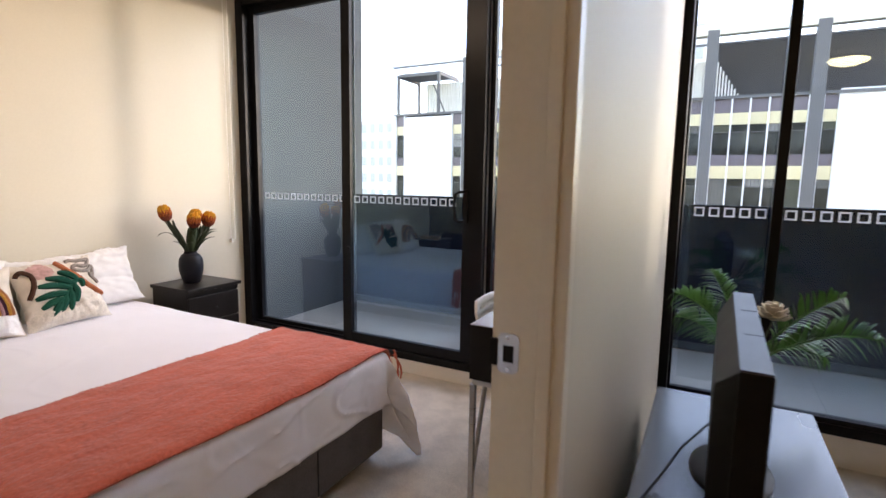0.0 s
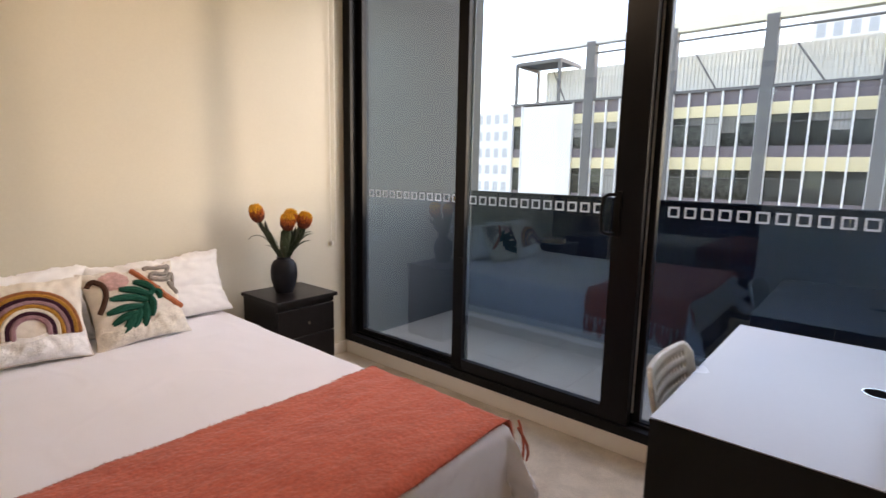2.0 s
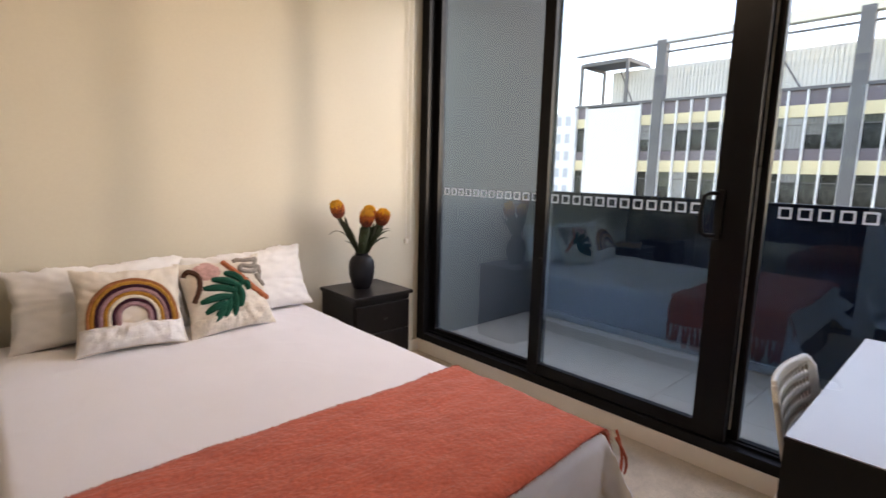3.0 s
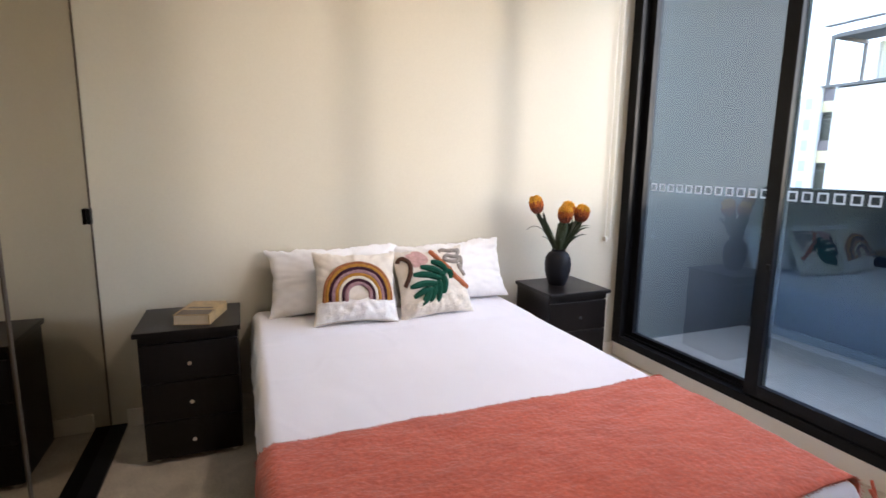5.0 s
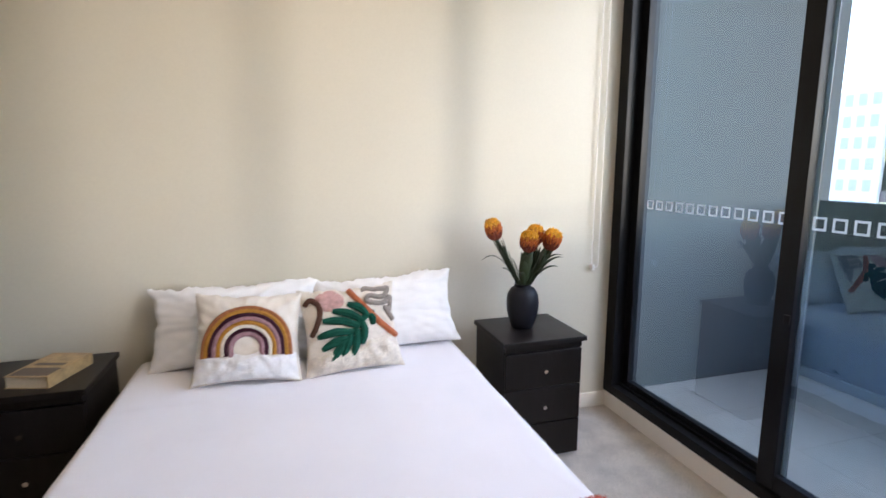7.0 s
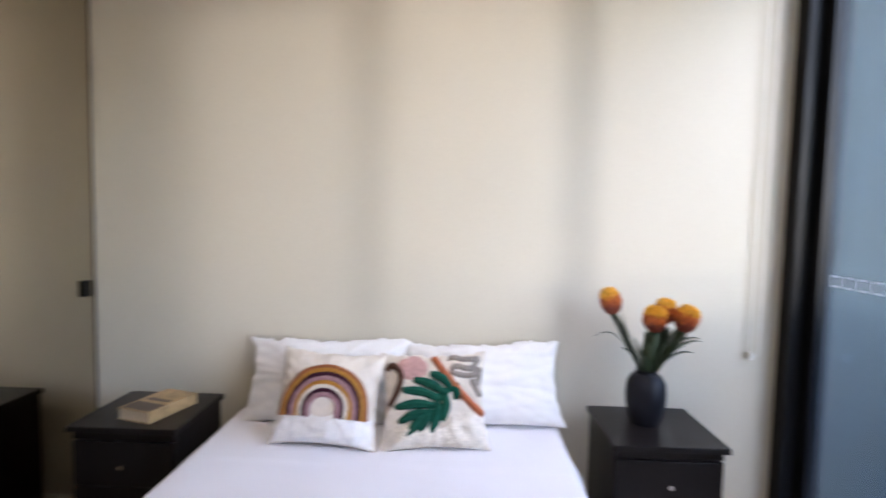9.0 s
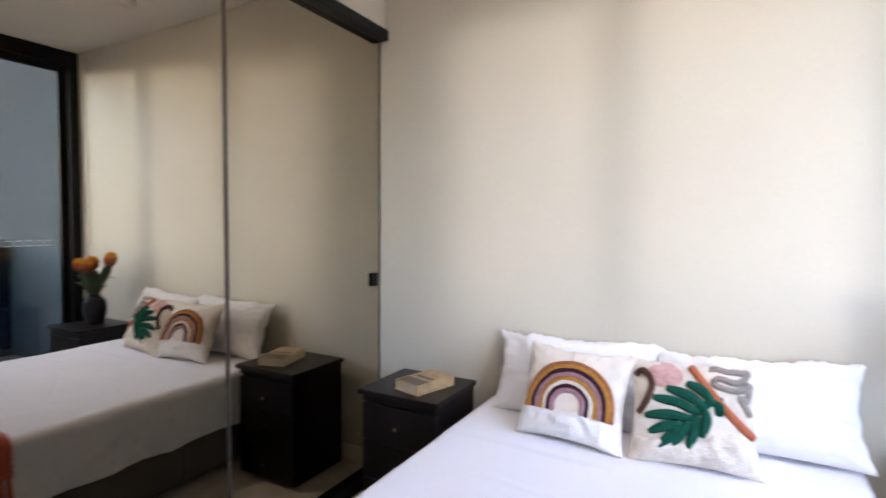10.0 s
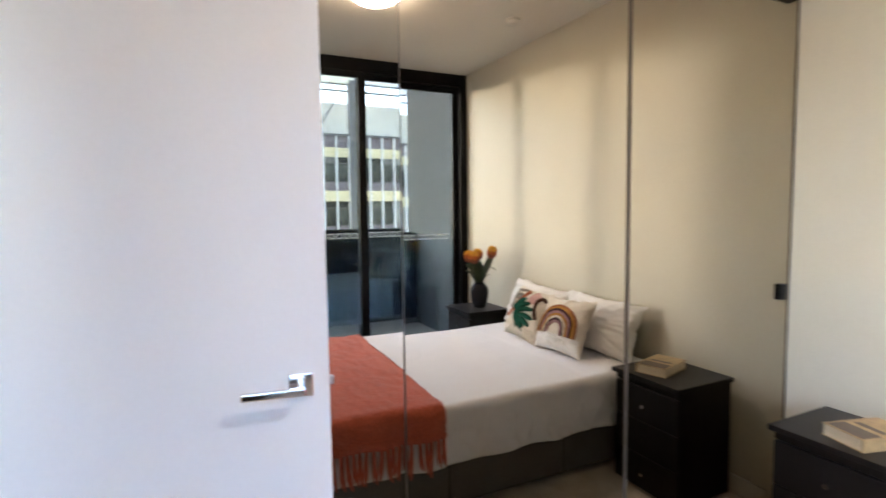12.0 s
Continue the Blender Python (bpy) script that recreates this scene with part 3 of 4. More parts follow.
# ribbed rooftop screens, set back, with their stays
for i, (x0, x1) in enumerate([(-19.0, -8.5), (-8.5, -2.9), (-2.9, 2.7)]):
    bm = bmesh.new()
    n = int((x1 - x0) / 0.24)
    for k in range(n):
        a = x0 + k * (x1 - x0) / n
        box(bm, a, a + 0.15, BY + 2.2, BY + 2.32, 6.8, 9.45)
    box(bm, x0, x1, BY + 2.32, BY + 2.4, 6.8, 9.5)
    part("ribbed_screen", bm, M_BCORR, bld)
    part("screen_stay", cyl(bmesh.new(), (x0 + 1.1, BY + 1.4, 9.3), (x0 + 2.7, BY + 0.4, 6.85), 0.06, n=6), M_BCOL, bld)
part("recess_back", boxed(2.75, 13.0, BY + 2.0, BY + 2.2, 6.8, 10.5), M_BDARK, bld)
bm = bmesh.new()
for k in range(9):
    x = 2.75 + k * 0.18
    box(bm, x, x + 0.10, BY + 1.6, BY + 1.7, 6.8, 9.5 - k * 0.29)
part("ribbed_screen", bm, M_BCORR, bld)
perg = bmesh.new()
for x in (-20.5, -16.7):
    box(perg, x - 0.1, x + 0.1, BY, BY + 0.2, 6.8, 9.95)
    box(perg, x - 0.1, x + 0.1, BY + 3.4, BY + 3.6, 6.8, 9.95)
    box(perg, x - 0.1, x + 0.1, BY + 0.2, BY + 3.4, 9.75, 9.95)
box(perg, -20.4, -16.8, BY, BY + 0.2, 9.75, 9.95)
box(perg, -20.45, -16.65, BY + 0.21, BY + 3.39, 9.96, 10.06)
part("pergola_frame", perg, M_BCOL, bld)


def tower(x0, x1, y, top, storeys, bays, label):
    t = thing("tower", ((x0 + x1) / 2, y + 6, -26), label, "building", group="distant towers")
    part("wall", boxed(x0, x1, y, y + 14, -26, top), M_BWHITE, t)
    w, h = (x1 - x0) / bays, 3.1
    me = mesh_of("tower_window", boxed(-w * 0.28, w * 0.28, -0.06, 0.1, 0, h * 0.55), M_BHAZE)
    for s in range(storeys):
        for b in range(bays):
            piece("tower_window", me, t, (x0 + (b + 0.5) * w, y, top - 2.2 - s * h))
    return t


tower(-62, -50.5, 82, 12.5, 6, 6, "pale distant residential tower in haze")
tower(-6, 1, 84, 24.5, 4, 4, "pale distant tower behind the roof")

# ---- bed ----
BX0, BX1, BY0, BY1, BT = 0.03, 2.03, 0.665, 2.045, 0.525
bed = thing("bed", (1.03, 1.355, 0.0), "double ensemble bed with a charcoal fabric base", "bed")
bs = boxed(BX0, BX1 - 0.012, BY0 + 0.012, BY1 - 0.012, 0.045, 0.285, bevel=0.018, seg=3)
base = part("base", bs, M_BASE, bed, "charcoal fabric bed base", smooth=True)
for x in (0.15, BX1 - 0.12):
    for y in (BY0 + 0.12, BY1 - 0.12):
        part("castor", cyl(bmesh.new(), (x, y, 0.0), (x, y, 0.05), 0.03, 0.028), M_BPLASTIC, base)
for x in (0.7, 1.36):
    part("seam", boxed(x, x + 0.006, BY0 + 0.010, BY1 - 0.010, 0.06, 0.27), M_BLACKLAM, base)
for y in (1.12, 1.58):
    part("seam", boxed(BX1 - 0.016, BX1 - 0.009, y, y + 0.005, 0.06, 0.27), M_BLACKLAM, base)
part("mattress_band", boxed(BX0 + 0.002, BX1 - 0.006, BY0 + 0.008, BY1 - 0.008, 0.2865, 0.306, bevel=0.003), M_TEAL, bed, "dark teal mattress edging")
part("mattress", boxed(BX0, BX1 - 0.01, BY0 + 0.012, BY1 - 0.012, 0.300, BT - 0.015, bevel=0.05, seg=4), M_SHEET, bed, "white mattress", smooth=True)


def fall(d, r):
    """Way out and down along cloth that runs d past a rounded edge of radius r."""
    if d <= 0:
        return 0.0, 0.0
    q = r * math.pi / 2
    if d < q:
        return r * math.sin(d / r), r * (1 - math.cos(d / r))
    return r, r + (d - q)


def drape(x, y, top, r, gap):
    """A point of cloth laid over the mattress, from its place when spread flat."""
    x1, y0, y1 = BX1 - r + gap, BY0 + r - gap, BY1 - r + gap
    ox, dx = fall(x - x1, r)
    oy, dy = fall(y0 - y, r)
    oy2, dy2 = fall(y - y1, r)
    px = min(x, x1) + ox
    py = min(max(y, y0), y1) - oy + oy2
    d = max(dx, dy, dy2)
    both = min(dx, max(dy, dy2))
    v = Vector((px, py, top - d - (0.32 + 0.14 * math.cos(34 * (y - x - 0.118))) * both))
    w = noise.noise(Vector((x * 2.6, y * 2.6, 3.1)))
    s = noise.noise(Vector((x * 9, y * 9, 7.7)))
    amp = min(1.0, d / 0.12)
    if dx > 0.02:
        v.x += amp * (0.004 * math.sin(y * 23 + 2 * w) + 0.003 * s) + 0.42 * both + 0.055 * math.cos(34 * (y - x - 0.118)) * min(1.0, both / 0.08)
    if max(dy, dy2) > 0.02:
        sgn = 1 if dy2 > dy else -1
        v.y += sgn * (amp * (0.010 * math.sin(x * 19 + 3 * w) + 0.010 * s + 0.006 * noise.noise(Vector((x * 24, y * 24, 3)))) + 0.16 * both)
    return v, amp


def sheet_point(u, v):
    x = 0.04 + u * (2.275 - 0.04)
    y = 0.405 + v * (2.42 - 0.405)
    p, amp = drape(x, y, BT, 0.045, 0.006)
    n1 = noise.noise(Vector((x * 1.7, y * 3.4, 0.3)))
    n2 = noise.noise(Vector((x * 5.0 + 2 * n1, y * 11.0, 1.7)))
    c1_ = max(0.0, 1 - abs(noise.noise(Vector((x * 1.3 + y * 3.1, y * 2.2 - x * 2.4, 5.5)))) * 14)
    hem = 0.5 + 0.5 * math.tanh((0.52 + 0.012 * noise.noise(Vector((y * 3, 0, 2))) - x) / 0.008)
    p.z += (1 - amp) * (0.005 * n1 + 0.002 * n2 + 0.0012 * c1_ + 0.0035 * hem)
    if amp > 0.2 and x < 1.99:
        sgn = -1 if y < 1.3 else 1
        slant = max(0.0, 1 - abs(noise.noise(Vector((x * 6 + p.z * 7, p.z * 5 - x * 2, 5.5)))) * 7)
        p.y += sgn * amp * 0.007 * slant
    if x > 1.99:
        f1 = max(0.0, 1 - abs(noise.noise(Vector((x * 4 + y * 3.2, y * 2.6 - x * 6, 2.5)))) * 15)
        f2 = max(0.0, 1 - abs(noise.noise(Vector((x * 5 - y * 6, y * 4 + x * 5, 8.5)))) * 13)
        p.x += min(1.0, (x - 1.99) / 0.06) * (0.008 * f1 + 0.003 * f2)
    return p


bm = bmesh.new()
grid_mesh(bm, sheet_point, 190, 170)
ob = single("bed_sheet", bm, M_SHEET, "rumpled white cotton sheet over the mattress", "sheet", smooth=True)
sm = ob.modifiers.new("thick", 'SOLIDIFY')
sm.thickness = 0.004


def throw_point(u, v):
    wav = 0.012 * noise.noise(Vector((v * 5, 3.3, 0)))
    x = 1.395 + wav * (1 - u) + u * (2.035 - 1.395) + 0.015 * noise.noise(Vector((v * 4, 8.3, 0))) * u
    y = 0.520 + v * (2.225 - 0.520)
    p, amp = drape(x, y, BT + 0.016, 0.055, 0.020)
    n1 = noise.noise(Vector((x * 3.0, y * 2.0, 4.3)))
    n2 = noise.noise(Vector((x * 11, y * 8, 2.2)))
    n3 = noise.noise(Vector((x * 24, y * 15, 2.2)))
    crease = max(0.0, 1 - abs(noise.noise(Vector((x * 7 + 0.4 * n1, y * 1.1, 6.1)))) * 6)
    p.z += (1 - amp) * (0.008 * n1 + 0.004 * n2 + 0.0012 * crease) + 0.0030 * n3
    return p


bm = bmesh.new()
grid_mesh(bm, throw_point, 110, 220)
throw = thing("throw_blanket", (1.75, 1.355, BT), "coral woven throw with fringed ends across the bed foot", "blanket")
ob = part("blanket", bm, M_THROW, throw, smooth=True)
sm = ob.modifiers.new("thick", 'SOLIDIFY')
sm.thickness = 0.009
rnd = random.Random(4)
for end in (0.0, 1.0):
    for i in range(22):
        u = (i + 0.3 + 0.4 * rnd.random()) / 22
        p = throw_point(u, end)
        k = 0.125 + 0.04 * rnd.random()
        side = -1 if end == 0 else 1
        a = rnd.uniform(-0.6, 0.6)
        tb = bmesh.new()
        for q in (-1, 0, 1):
            o = Vector((0.0035 * q, 0.002 * (q % 2), 0))
            pts = [p + o * (1 + 0.8 * t) + Vector((0.03 * a * t * t + 0.003 * q * t, side * (0.004 + 0.008 * t * (1 - t)), 0.006 - k * (1 - 0.06 * q) * t)) for t in (0, 0.25, 0.5, 0.75, 1.0)]
            tube(tb, pts, [0.0042, 0.0046, 0.004, 0.0042, 0.002], n=5)
        part("tassel", tb, M_THROW, throw)
for k in range(2):
    p = throw_point(1.0, 0.905 + 0.012 * k)
    pts = [p + Vector((0.016 + 0.030 * math.sin(2.2 * t) + 0.006 * k, 0.010 + 0.024 * (0.5 - t) * (1 - 2 * k) + 0.008 * math.sin(3 * t), 0.004 - (0.16 - 0.04 * k) * t)) for t in (0, 0.15, 0.3, 0.5, 0.75, 1.0)]
    part("tassel", tube(bmesh.new(), pts, [0.004, 0.005, 0.0046, 0.0052, 0.005, 0.003], n=6), M_THROW, throw)

# brushed wool nap along the two long edges
fv, ff = [], []
for i in range(3600):
    u, v = rnd.choice((0.003, 0.997)), rnd.random()
    p = throw_point(u, v)
    out_ = -1 if u < 0.5 else 1
    d = Vector((out_, rnd.gauss(0, 0.6), rnd.gauss(0.1, 0.25))).normalized() * rnd.uniform(0.005, 0.014)
    e = d.cross(Vector((rnd.random() - 0.5, rnd.random() - 0.5, 1))).normalized() * 0.0008
    k = len(fv)
    fv += [p - e - throw.location, p + e - throw.location, p + d * 0.6 + e * 0.8 - throw.location, p + d + Vector((0, 0, -0.002)) - throw.location]
    ff += [(k, k + 1, k + 2), (k, k + 2, k + 3)]
fm = bpy.data.meshes.new("wool_nap")
fm.from_pydata([tuple(q) for q in fv], [], ff)
fm.materials.append(M_THROW)
nap = new("wool_nap", fm)
nap.parent = throw
tagged(nap, "fuzzy coral wool fibres", kind="stuff")

# ---- pillows and cushions ----


class Pad:
    """A stuffed pad: half width and height, thickness, standing frame."""

    def __init__(self, centre, w, h, t, lean, turn, roll=0.0, seed=1.0, wrinkle=0.006, slack=0.0):
        self.slack = slack
        self.w, self.h, self.t, self.seed, self.wr = w, h, t, seed, wrinkle
        # local x: across, y: up, z: out of the face; the face looks along +x of the room
        self.m = Matrix.Translation(centre) @ Matrix.Rotation(radians(turn), 4, 'Z') @ Matrix.Rotation(radians(-lean), 4, 'Y') @ Matrix(((0, 0, 1, 0), (1, 0, 0, 0), (0, 1, 0, 0), (0, 0, 0, 1))) @ Matrix.Rotation(radians(roll), 4, 'Z')

    def at(self, u, v, side=1, lift=0.0):
        a, b = abs(u), abs(v)
        ex = 1 - 0.10 * (1 - b ** 2) * a ** 3
        ey = 1 - 0.10 * (1 - a ** 2) * b ** 3
        body = max(0.0, (1 - a ** 2.6)) ** 0.6 * max(0.0, (1 - b ** 2.6)) ** 0.6
        s = self.seed
        n = noise.noise(Vector((u * 2.2 + s, v * 2.2, side * 3 + s))) + 0.5 * noise.noise(Vector((u * 6 + s, v * 6, side + s)))
        rad = noise.noise(Vector((math.atan2(v, u) * 6.0, s, side * 2.0))) * max(a, b) ** 2
        z = side * (self.t * body + lift) + side * self.wr * (n + 1.3 * rad) * min(1, 4 * body)
        sl = self.slack * b ** 3 * (noise.noise(Vector((u * 2.5, s, 1.0))) + 0.6 * noise.noise(Vector((u * 7, s, 4.0))) + 0.6 * noise.noise(Vector((u * 15, s, 6.0))) + 0.35 * noise.noise(Vector((u * 34, s, 2.0))))
        sk = 0.3 * self.slack * a ** 3 * noise.noise(Vector((v * 4, s, 9.0)))
        return self.m @ Vector((u * ex * self.w * (1 + sk), v * ey * self.h + (sl * self.h if v > 0 else 0), z))

    def mesh(self, n=52):
        bm = bmesh.new()
        for side in (1, -1):
            grid_mesh(bm, lambda i, j, sd=side: self.at(2 * i - 1, 2 * j - 1, sd), n, n)
        bmesh.ops.remove_doubles(bm, verts=bm.verts[:], dist=0.0012)
        return bm

    def cord(self, uv, r, lift=0.002, n=7):
        return tube(bmesh.new(), [self.at(u, v, 1, lift) for u, v in uv], r, n=n)


pad = Pad((0.125, 1.075, 0.690), 0.345, 0.178, 0.092, 22, 0, seed=1.3, wrinkle=0.013, slack=0.10)
single("pillow", pad.mesh(), M_PILLOW, "plump white pillow leaning on the wall", "pillow", group="bed pillows", smooth=True)
pad = Pad((0.120, 1.725, 0.692), 0.335, 0.178, 0.092, 22, 0, roll=2.5, seed=5.1, wrinkle=0.013, slack=0.10)
single("pillow", pad.mesh(), M_PILLOW, "plump white pillow leaning on the wall", "pillow", group="bed pillows", smooth=True)

c1 = Pad((0.335, 1.135, 0.692), 0.205, 0.180, 0.068, 25, -4, roll=-1.0, seed=2.2, wrinkle=0.010, slack=0.05)
cu = thing("rainbow_cushion", (0.36, 1.13, BT + 0.01), "cream cushion with a tufted rainbow, leaning on a pillow", "cushion")
part("cover", c1.mesh(), M_CREAM, cu, smooth=True)
ARCS = [(0.80, M_RUST), (0.725, M_MUSTARD), (0.65, M_PLUM), (0.575, M_MAUVE), (0.49, M_MUSTARD), (0.42, M_SHAG), (0.355, M_PLUM), (0.275, M_MAUVE)]
for r, m in ARCS:
    uv = [(-r + 0.02, -0.42 + 0.04 * k) for k in range(0, 5)]
    uv += [(0.02 - r * math.cos(a), -0.26 + r * 1.08 * math.sin(a)) for a in (math.pi * k / 22 for k in range(1, 22))]
    uv += [(r + 0.02, -0.26 - 0.04 * k) for k in range(0, 5)]
    part("rainbow_stripe", c1.cord(uv, 0.0096 if r > 0.3 else 0.0105), m, cu, smooth=True)
rnd = random.Random(8)


def shag(pd, edge, amp, rag=1.0):
    """A lumpy tufted patch over the lower part of a pad."""
    def f(i, j):
        u = -0.96 + 1.92 * i
        v = -0.97 + (edge(u) + 0.97) * j
        lump = 0.5 + 0.5 * noise.noise(Vector((u * 5, v * 5, 2.0 + pd.seed))) + rag * 0.35 * noise.noise(Vector((u * 26, v * 26, 5.0))) + rag * 0.3 * noise.noise(Vector((u * 60, v * 60, 1.0)))
        fade = min(1.0, 6 * min(i, 1 - i, 1 - j, j + 0.08))
        return pd.at(u, v, 1, 0.003 * fade + amp * lump * fade)
    b_ = bmesh.new()
    grid_mesh(b_, f, 150, 60)
    return b_


bm = shag(c1, lambda u: -0.42 + 0.06 * abs(math.sin(u * 7)) + 0.05 * noise.noise(Vector((u * 5, 0, 4))), 0.019, 0.2)
part("shaggy_cloud", bm, M_CLOUD, cu, "shaggy white wool cloud", smooth=True)

c2 = Pad((0.325, 1.535, 0.690), 0.203, 0.183, 0.066, 25, 3, roll=2.0, seed=7.4, wrinkle=0.010, slack=0.05)
cv = thing("leaf_cushion", (0.35, 1.53, BT + 0.01), "cream cushion with a tufted green leaf, leaning on a pillow", "cushion")
part("cover", c2.mesh(), M_CREAM, cv, smooth=True)


def arc_uv(points, n=16):
    """A smooth path through a few (u, v) places."""
    out = []
    P = [points[0]] + list(points) + [points[-1]]
    for i in range(1, len(P) - 2):
        for k in range(n // 2):
            t = k / (n // 2)
            c = []
            for d in (0, 1):
                p0, p1, p2, p3 = P[i - 1][d], P[i][d], P[i + 1][d], P[i + 2][d]
                c.append(0.5 * (2 * p1 + (p2 - p0) * t + (2 * p0 - 5 * p1 + 4 * p2 - p3) * t * t + (3 * p1 - p0 - 3 * p2 + p3) * t ** 3))
            out.append(tuple(c))
    return out + [points[-1]]


RIB = ((0.40, 0.28), (-0.34, -0.44))
LOBES = [(0.22, (-0.07, 0.52)), (0.36, (-0.38, 0.39)), (0.50, (-0.60, 0.20)), (0.66, (-0.74, -0.14)), (0.20, (0.40, -0.02)), (0.38, (0.14, -0.42)), (0.56, (-0.06, -0.64)), (0.74, (-0.30, -0.66)), (0.9, (-0.52, -0.72)), (0.84, (-0.66, -0.42))]
for t, tip in LOBES:
    root = tuple(RIB[0][d] + (RIB[1][d] - RIB[0][d]) * max(0.0, t - 0.10) for d in (0, 1))
    mid = ((tip[0] + root[0]) / 2 + 0.04, (tip[1] + root[1]) / 2 + 0.05)
    uv = arc_uv([root, mid, tip], 12)
    rr = [0.0085 + 0.0095 * math.sin(math.pi * min(1, (k + 2) / (len(uv) + 1)) ** 1.3) for k in range(len(uv))]
    part("leaf_lobe", tube(bmesh.new(), [c2.at(u, v, 1, 0.003) for u, v in uv], rr, n=7), M_GREENW, cv, smooth=True)
part("leaf_rib", c2.cord(arc_uv([RIB[0], (0.05, -0.05), RIB[1]]), 0.0085), M_GREENW, cv, smooth=True)
part("leaf_stalk", c2.cord(arc_uv([(0.05, 0.05), (0.28, 0.22), (0.46, 0.27)]), 0.009), M_GREENW, cv, smooth=True)
part("orange_branch", c2.cord(arc_uv([(0.02, 0.90), (0.14, 0.62), (0.42, 0.20), (0.72, -0.12), (0.93, -0.30)]), 0.014), M_ORANGEW, cv, smooth=True)
part("brown_hook", c2.cord(arc_uv([(-0.92, 0.60), (-0.80, 0.72), (-0.66, 0.62), (-0.62, 0.40), (-0.72, 0.12), (-0.86, -0.10)]), 0.012), M_BROWNW, cv, smooth=True)
part("grey_squiggle", c2.cord(arc_uv([(0.28, 0.90), (0.55, 0.84), (0.85, 0.82), (0.70, 0.62), (0.42, 0.66), (0.36, 0.52), (0.70, 0.46), (0.90, 0.60), (0.84, 0.30), (0.74, 0.34), (0.90, 0.05)]), 0.011), M_GREYW, cv, smooth=True)
bm = bmesh.new()
grid_mesh(bm, lambda i, j: c2.at(-0.40 + 0.30 * j * math.cos(2 * math.pi * i), 0.66 + 0.28 * j * math.sin(2 * math.pi * i), 1, 0.004 * (1 - j ** 4)), 20, 6)
part("pink_patch", bm, M_PINKW, cv, smooth=True)
bm = shag(c2, lambda u: -0.52 + 0.42 * max(0, u) + 0.1 * noise.noise(Vector((u * 5, 0, 4))), 0.018, 0.28)
part("shaggy_ground", bm, M_SHAG, cv, "shaggy cream wool", smooth=True)

# ---- bedside cabinets ----


def bedside():
    w, d, h = 0.205, 0.384, 0.595
    t = thing("bedside_cabinet", (0, 0, 0), "black-brown three-drawer bedside cabinet by the bed", "bedside cabinet", group="bedside cabinets")
    part("top", boxed(0.0, d, -w, w, h - 0.022, h, bevel=0.004), M_WOOD, t)
    part("body", boxed(0.004, d - 0.036, -w + 0.014, w - 0.014, 0.018, h - 0.022, bevel=0.001), M_WOOD, t)
    part("apron", boxed(d - 0.036, d - 0.020, -w + 0.016, w - 0.016, h - 0.052, h - 0.0225), M_WOOD, t)
    for y in (-w + 0.05, w - 0.05):
        for x in (0.03, d - 0.06):
            part("glide", cyl(bmesh.new(), (x, y, 0.0), (x, y, 0.018), 0.016), M_PLASTIC, t)
    z0, dh = 0.022, 0.172
    for i in range(3):
        a = z0 + i * dh
        dr = part("drawer", boxed(d - 0.036, d - 0.017, -w + 0.016, w - 0.016, a + 0.002, a + dh - 0.003, bevel=0.003), M_WOOD, t)
        k = bmesh.new()
        cyl(k, (d - 0.017, 0.0, a + 0.083), (d - 0.006, 0.0, a + 0.083), 0.005, n=12)
        cyl(k, (d - 0.008, 0.0, a + 0.083), (d + 0.004, 0.0, a + 0.083), 0.011, 0.009, n=16)
        part("knob", k, M_CHROME, dr, "small chrome knob", smooth=True)
    return t


cab = bedside()
cab.matrix_basis = pose(0.065, 0.403, 0.0)
cab2 = copy_thing(cab, pose(0.065, 2.380, 0.0))
NZ = 0.595

# book
bk = thing("book", (0.27, 0.45, NZ), "thick buff paperback lying on the bedside cabinet", "book")
bkm = pose(0.275, 0.447, NZ, 0, 0, -16) @ Matrix.Diagonal((1.16, 1.16, 1.16, 1))
for nm, dims, m, lb in (("pages", (-0.098, 0.096, -0.064, 0.060, 0.0015, 0.036), M_PAPER, ""), ("cover", (-0.100, 0.100, -0.066, 0.064, 0.036, 0.0375), M_COVER, "buff cover"),
                        ("back_cover", (-0.100, 0.100, -0.066, 0.064, 0.0, 0.0015), M_COVER, ""), ("spine", (-0.100, 0.100, 0.060, 0.064, 0.0015, 0.036), M_COVER, ""),
                        ("cover_picture", (0.030, 0.092, -0.058, 0.056, 0.0375, 0.0379), M_COVER2, "dark printed band"), ("title_bar", (-0.010, 0.010, -0.045, 0.045, 0.0375, 0.0379), M_COVER2, "")):
    b_ = boxed(*dims)
    bmesh.ops.transform(b_, matrix=bkm, verts=b_.verts[:])
    part(nm, b_, m, bk, lb)

def blade(bm, p0, p1, sag, w, n=8):
    """A bent strap leaf with a keel."""
    p0, p1 = Vector(p0), Vector(p1)
    side = (p1 - p0).cross(Vector((0, 0, 1))).normalized()
    rows = []
    for i in range(n + 1):
        t = i / n
        p = p0.lerp(p1, t) + Vector((0, 0, sag * 4 * t * (1 - t)))
        ww = w * math.sin(math.pi * min(1, 0.12 + 0.88 * t)) ** 0.7 + 0.0006
        rows.append([bm.verts.new(p - side * ww + Vector((0, 0, 0.25 * ww))), bm.verts.new(p), bm.verts.new(p + side * ww + Vector((0, 0, 0.25 * ww)))])
    for a, b in zip(rows, rows[1:]):
        for k in (0, 1):
            bm.faces.new((a[k], a[k + 1], b[k + 1], b[k]))
    return bm


# vase and flowers
VX, VY = 0.242, 2.355
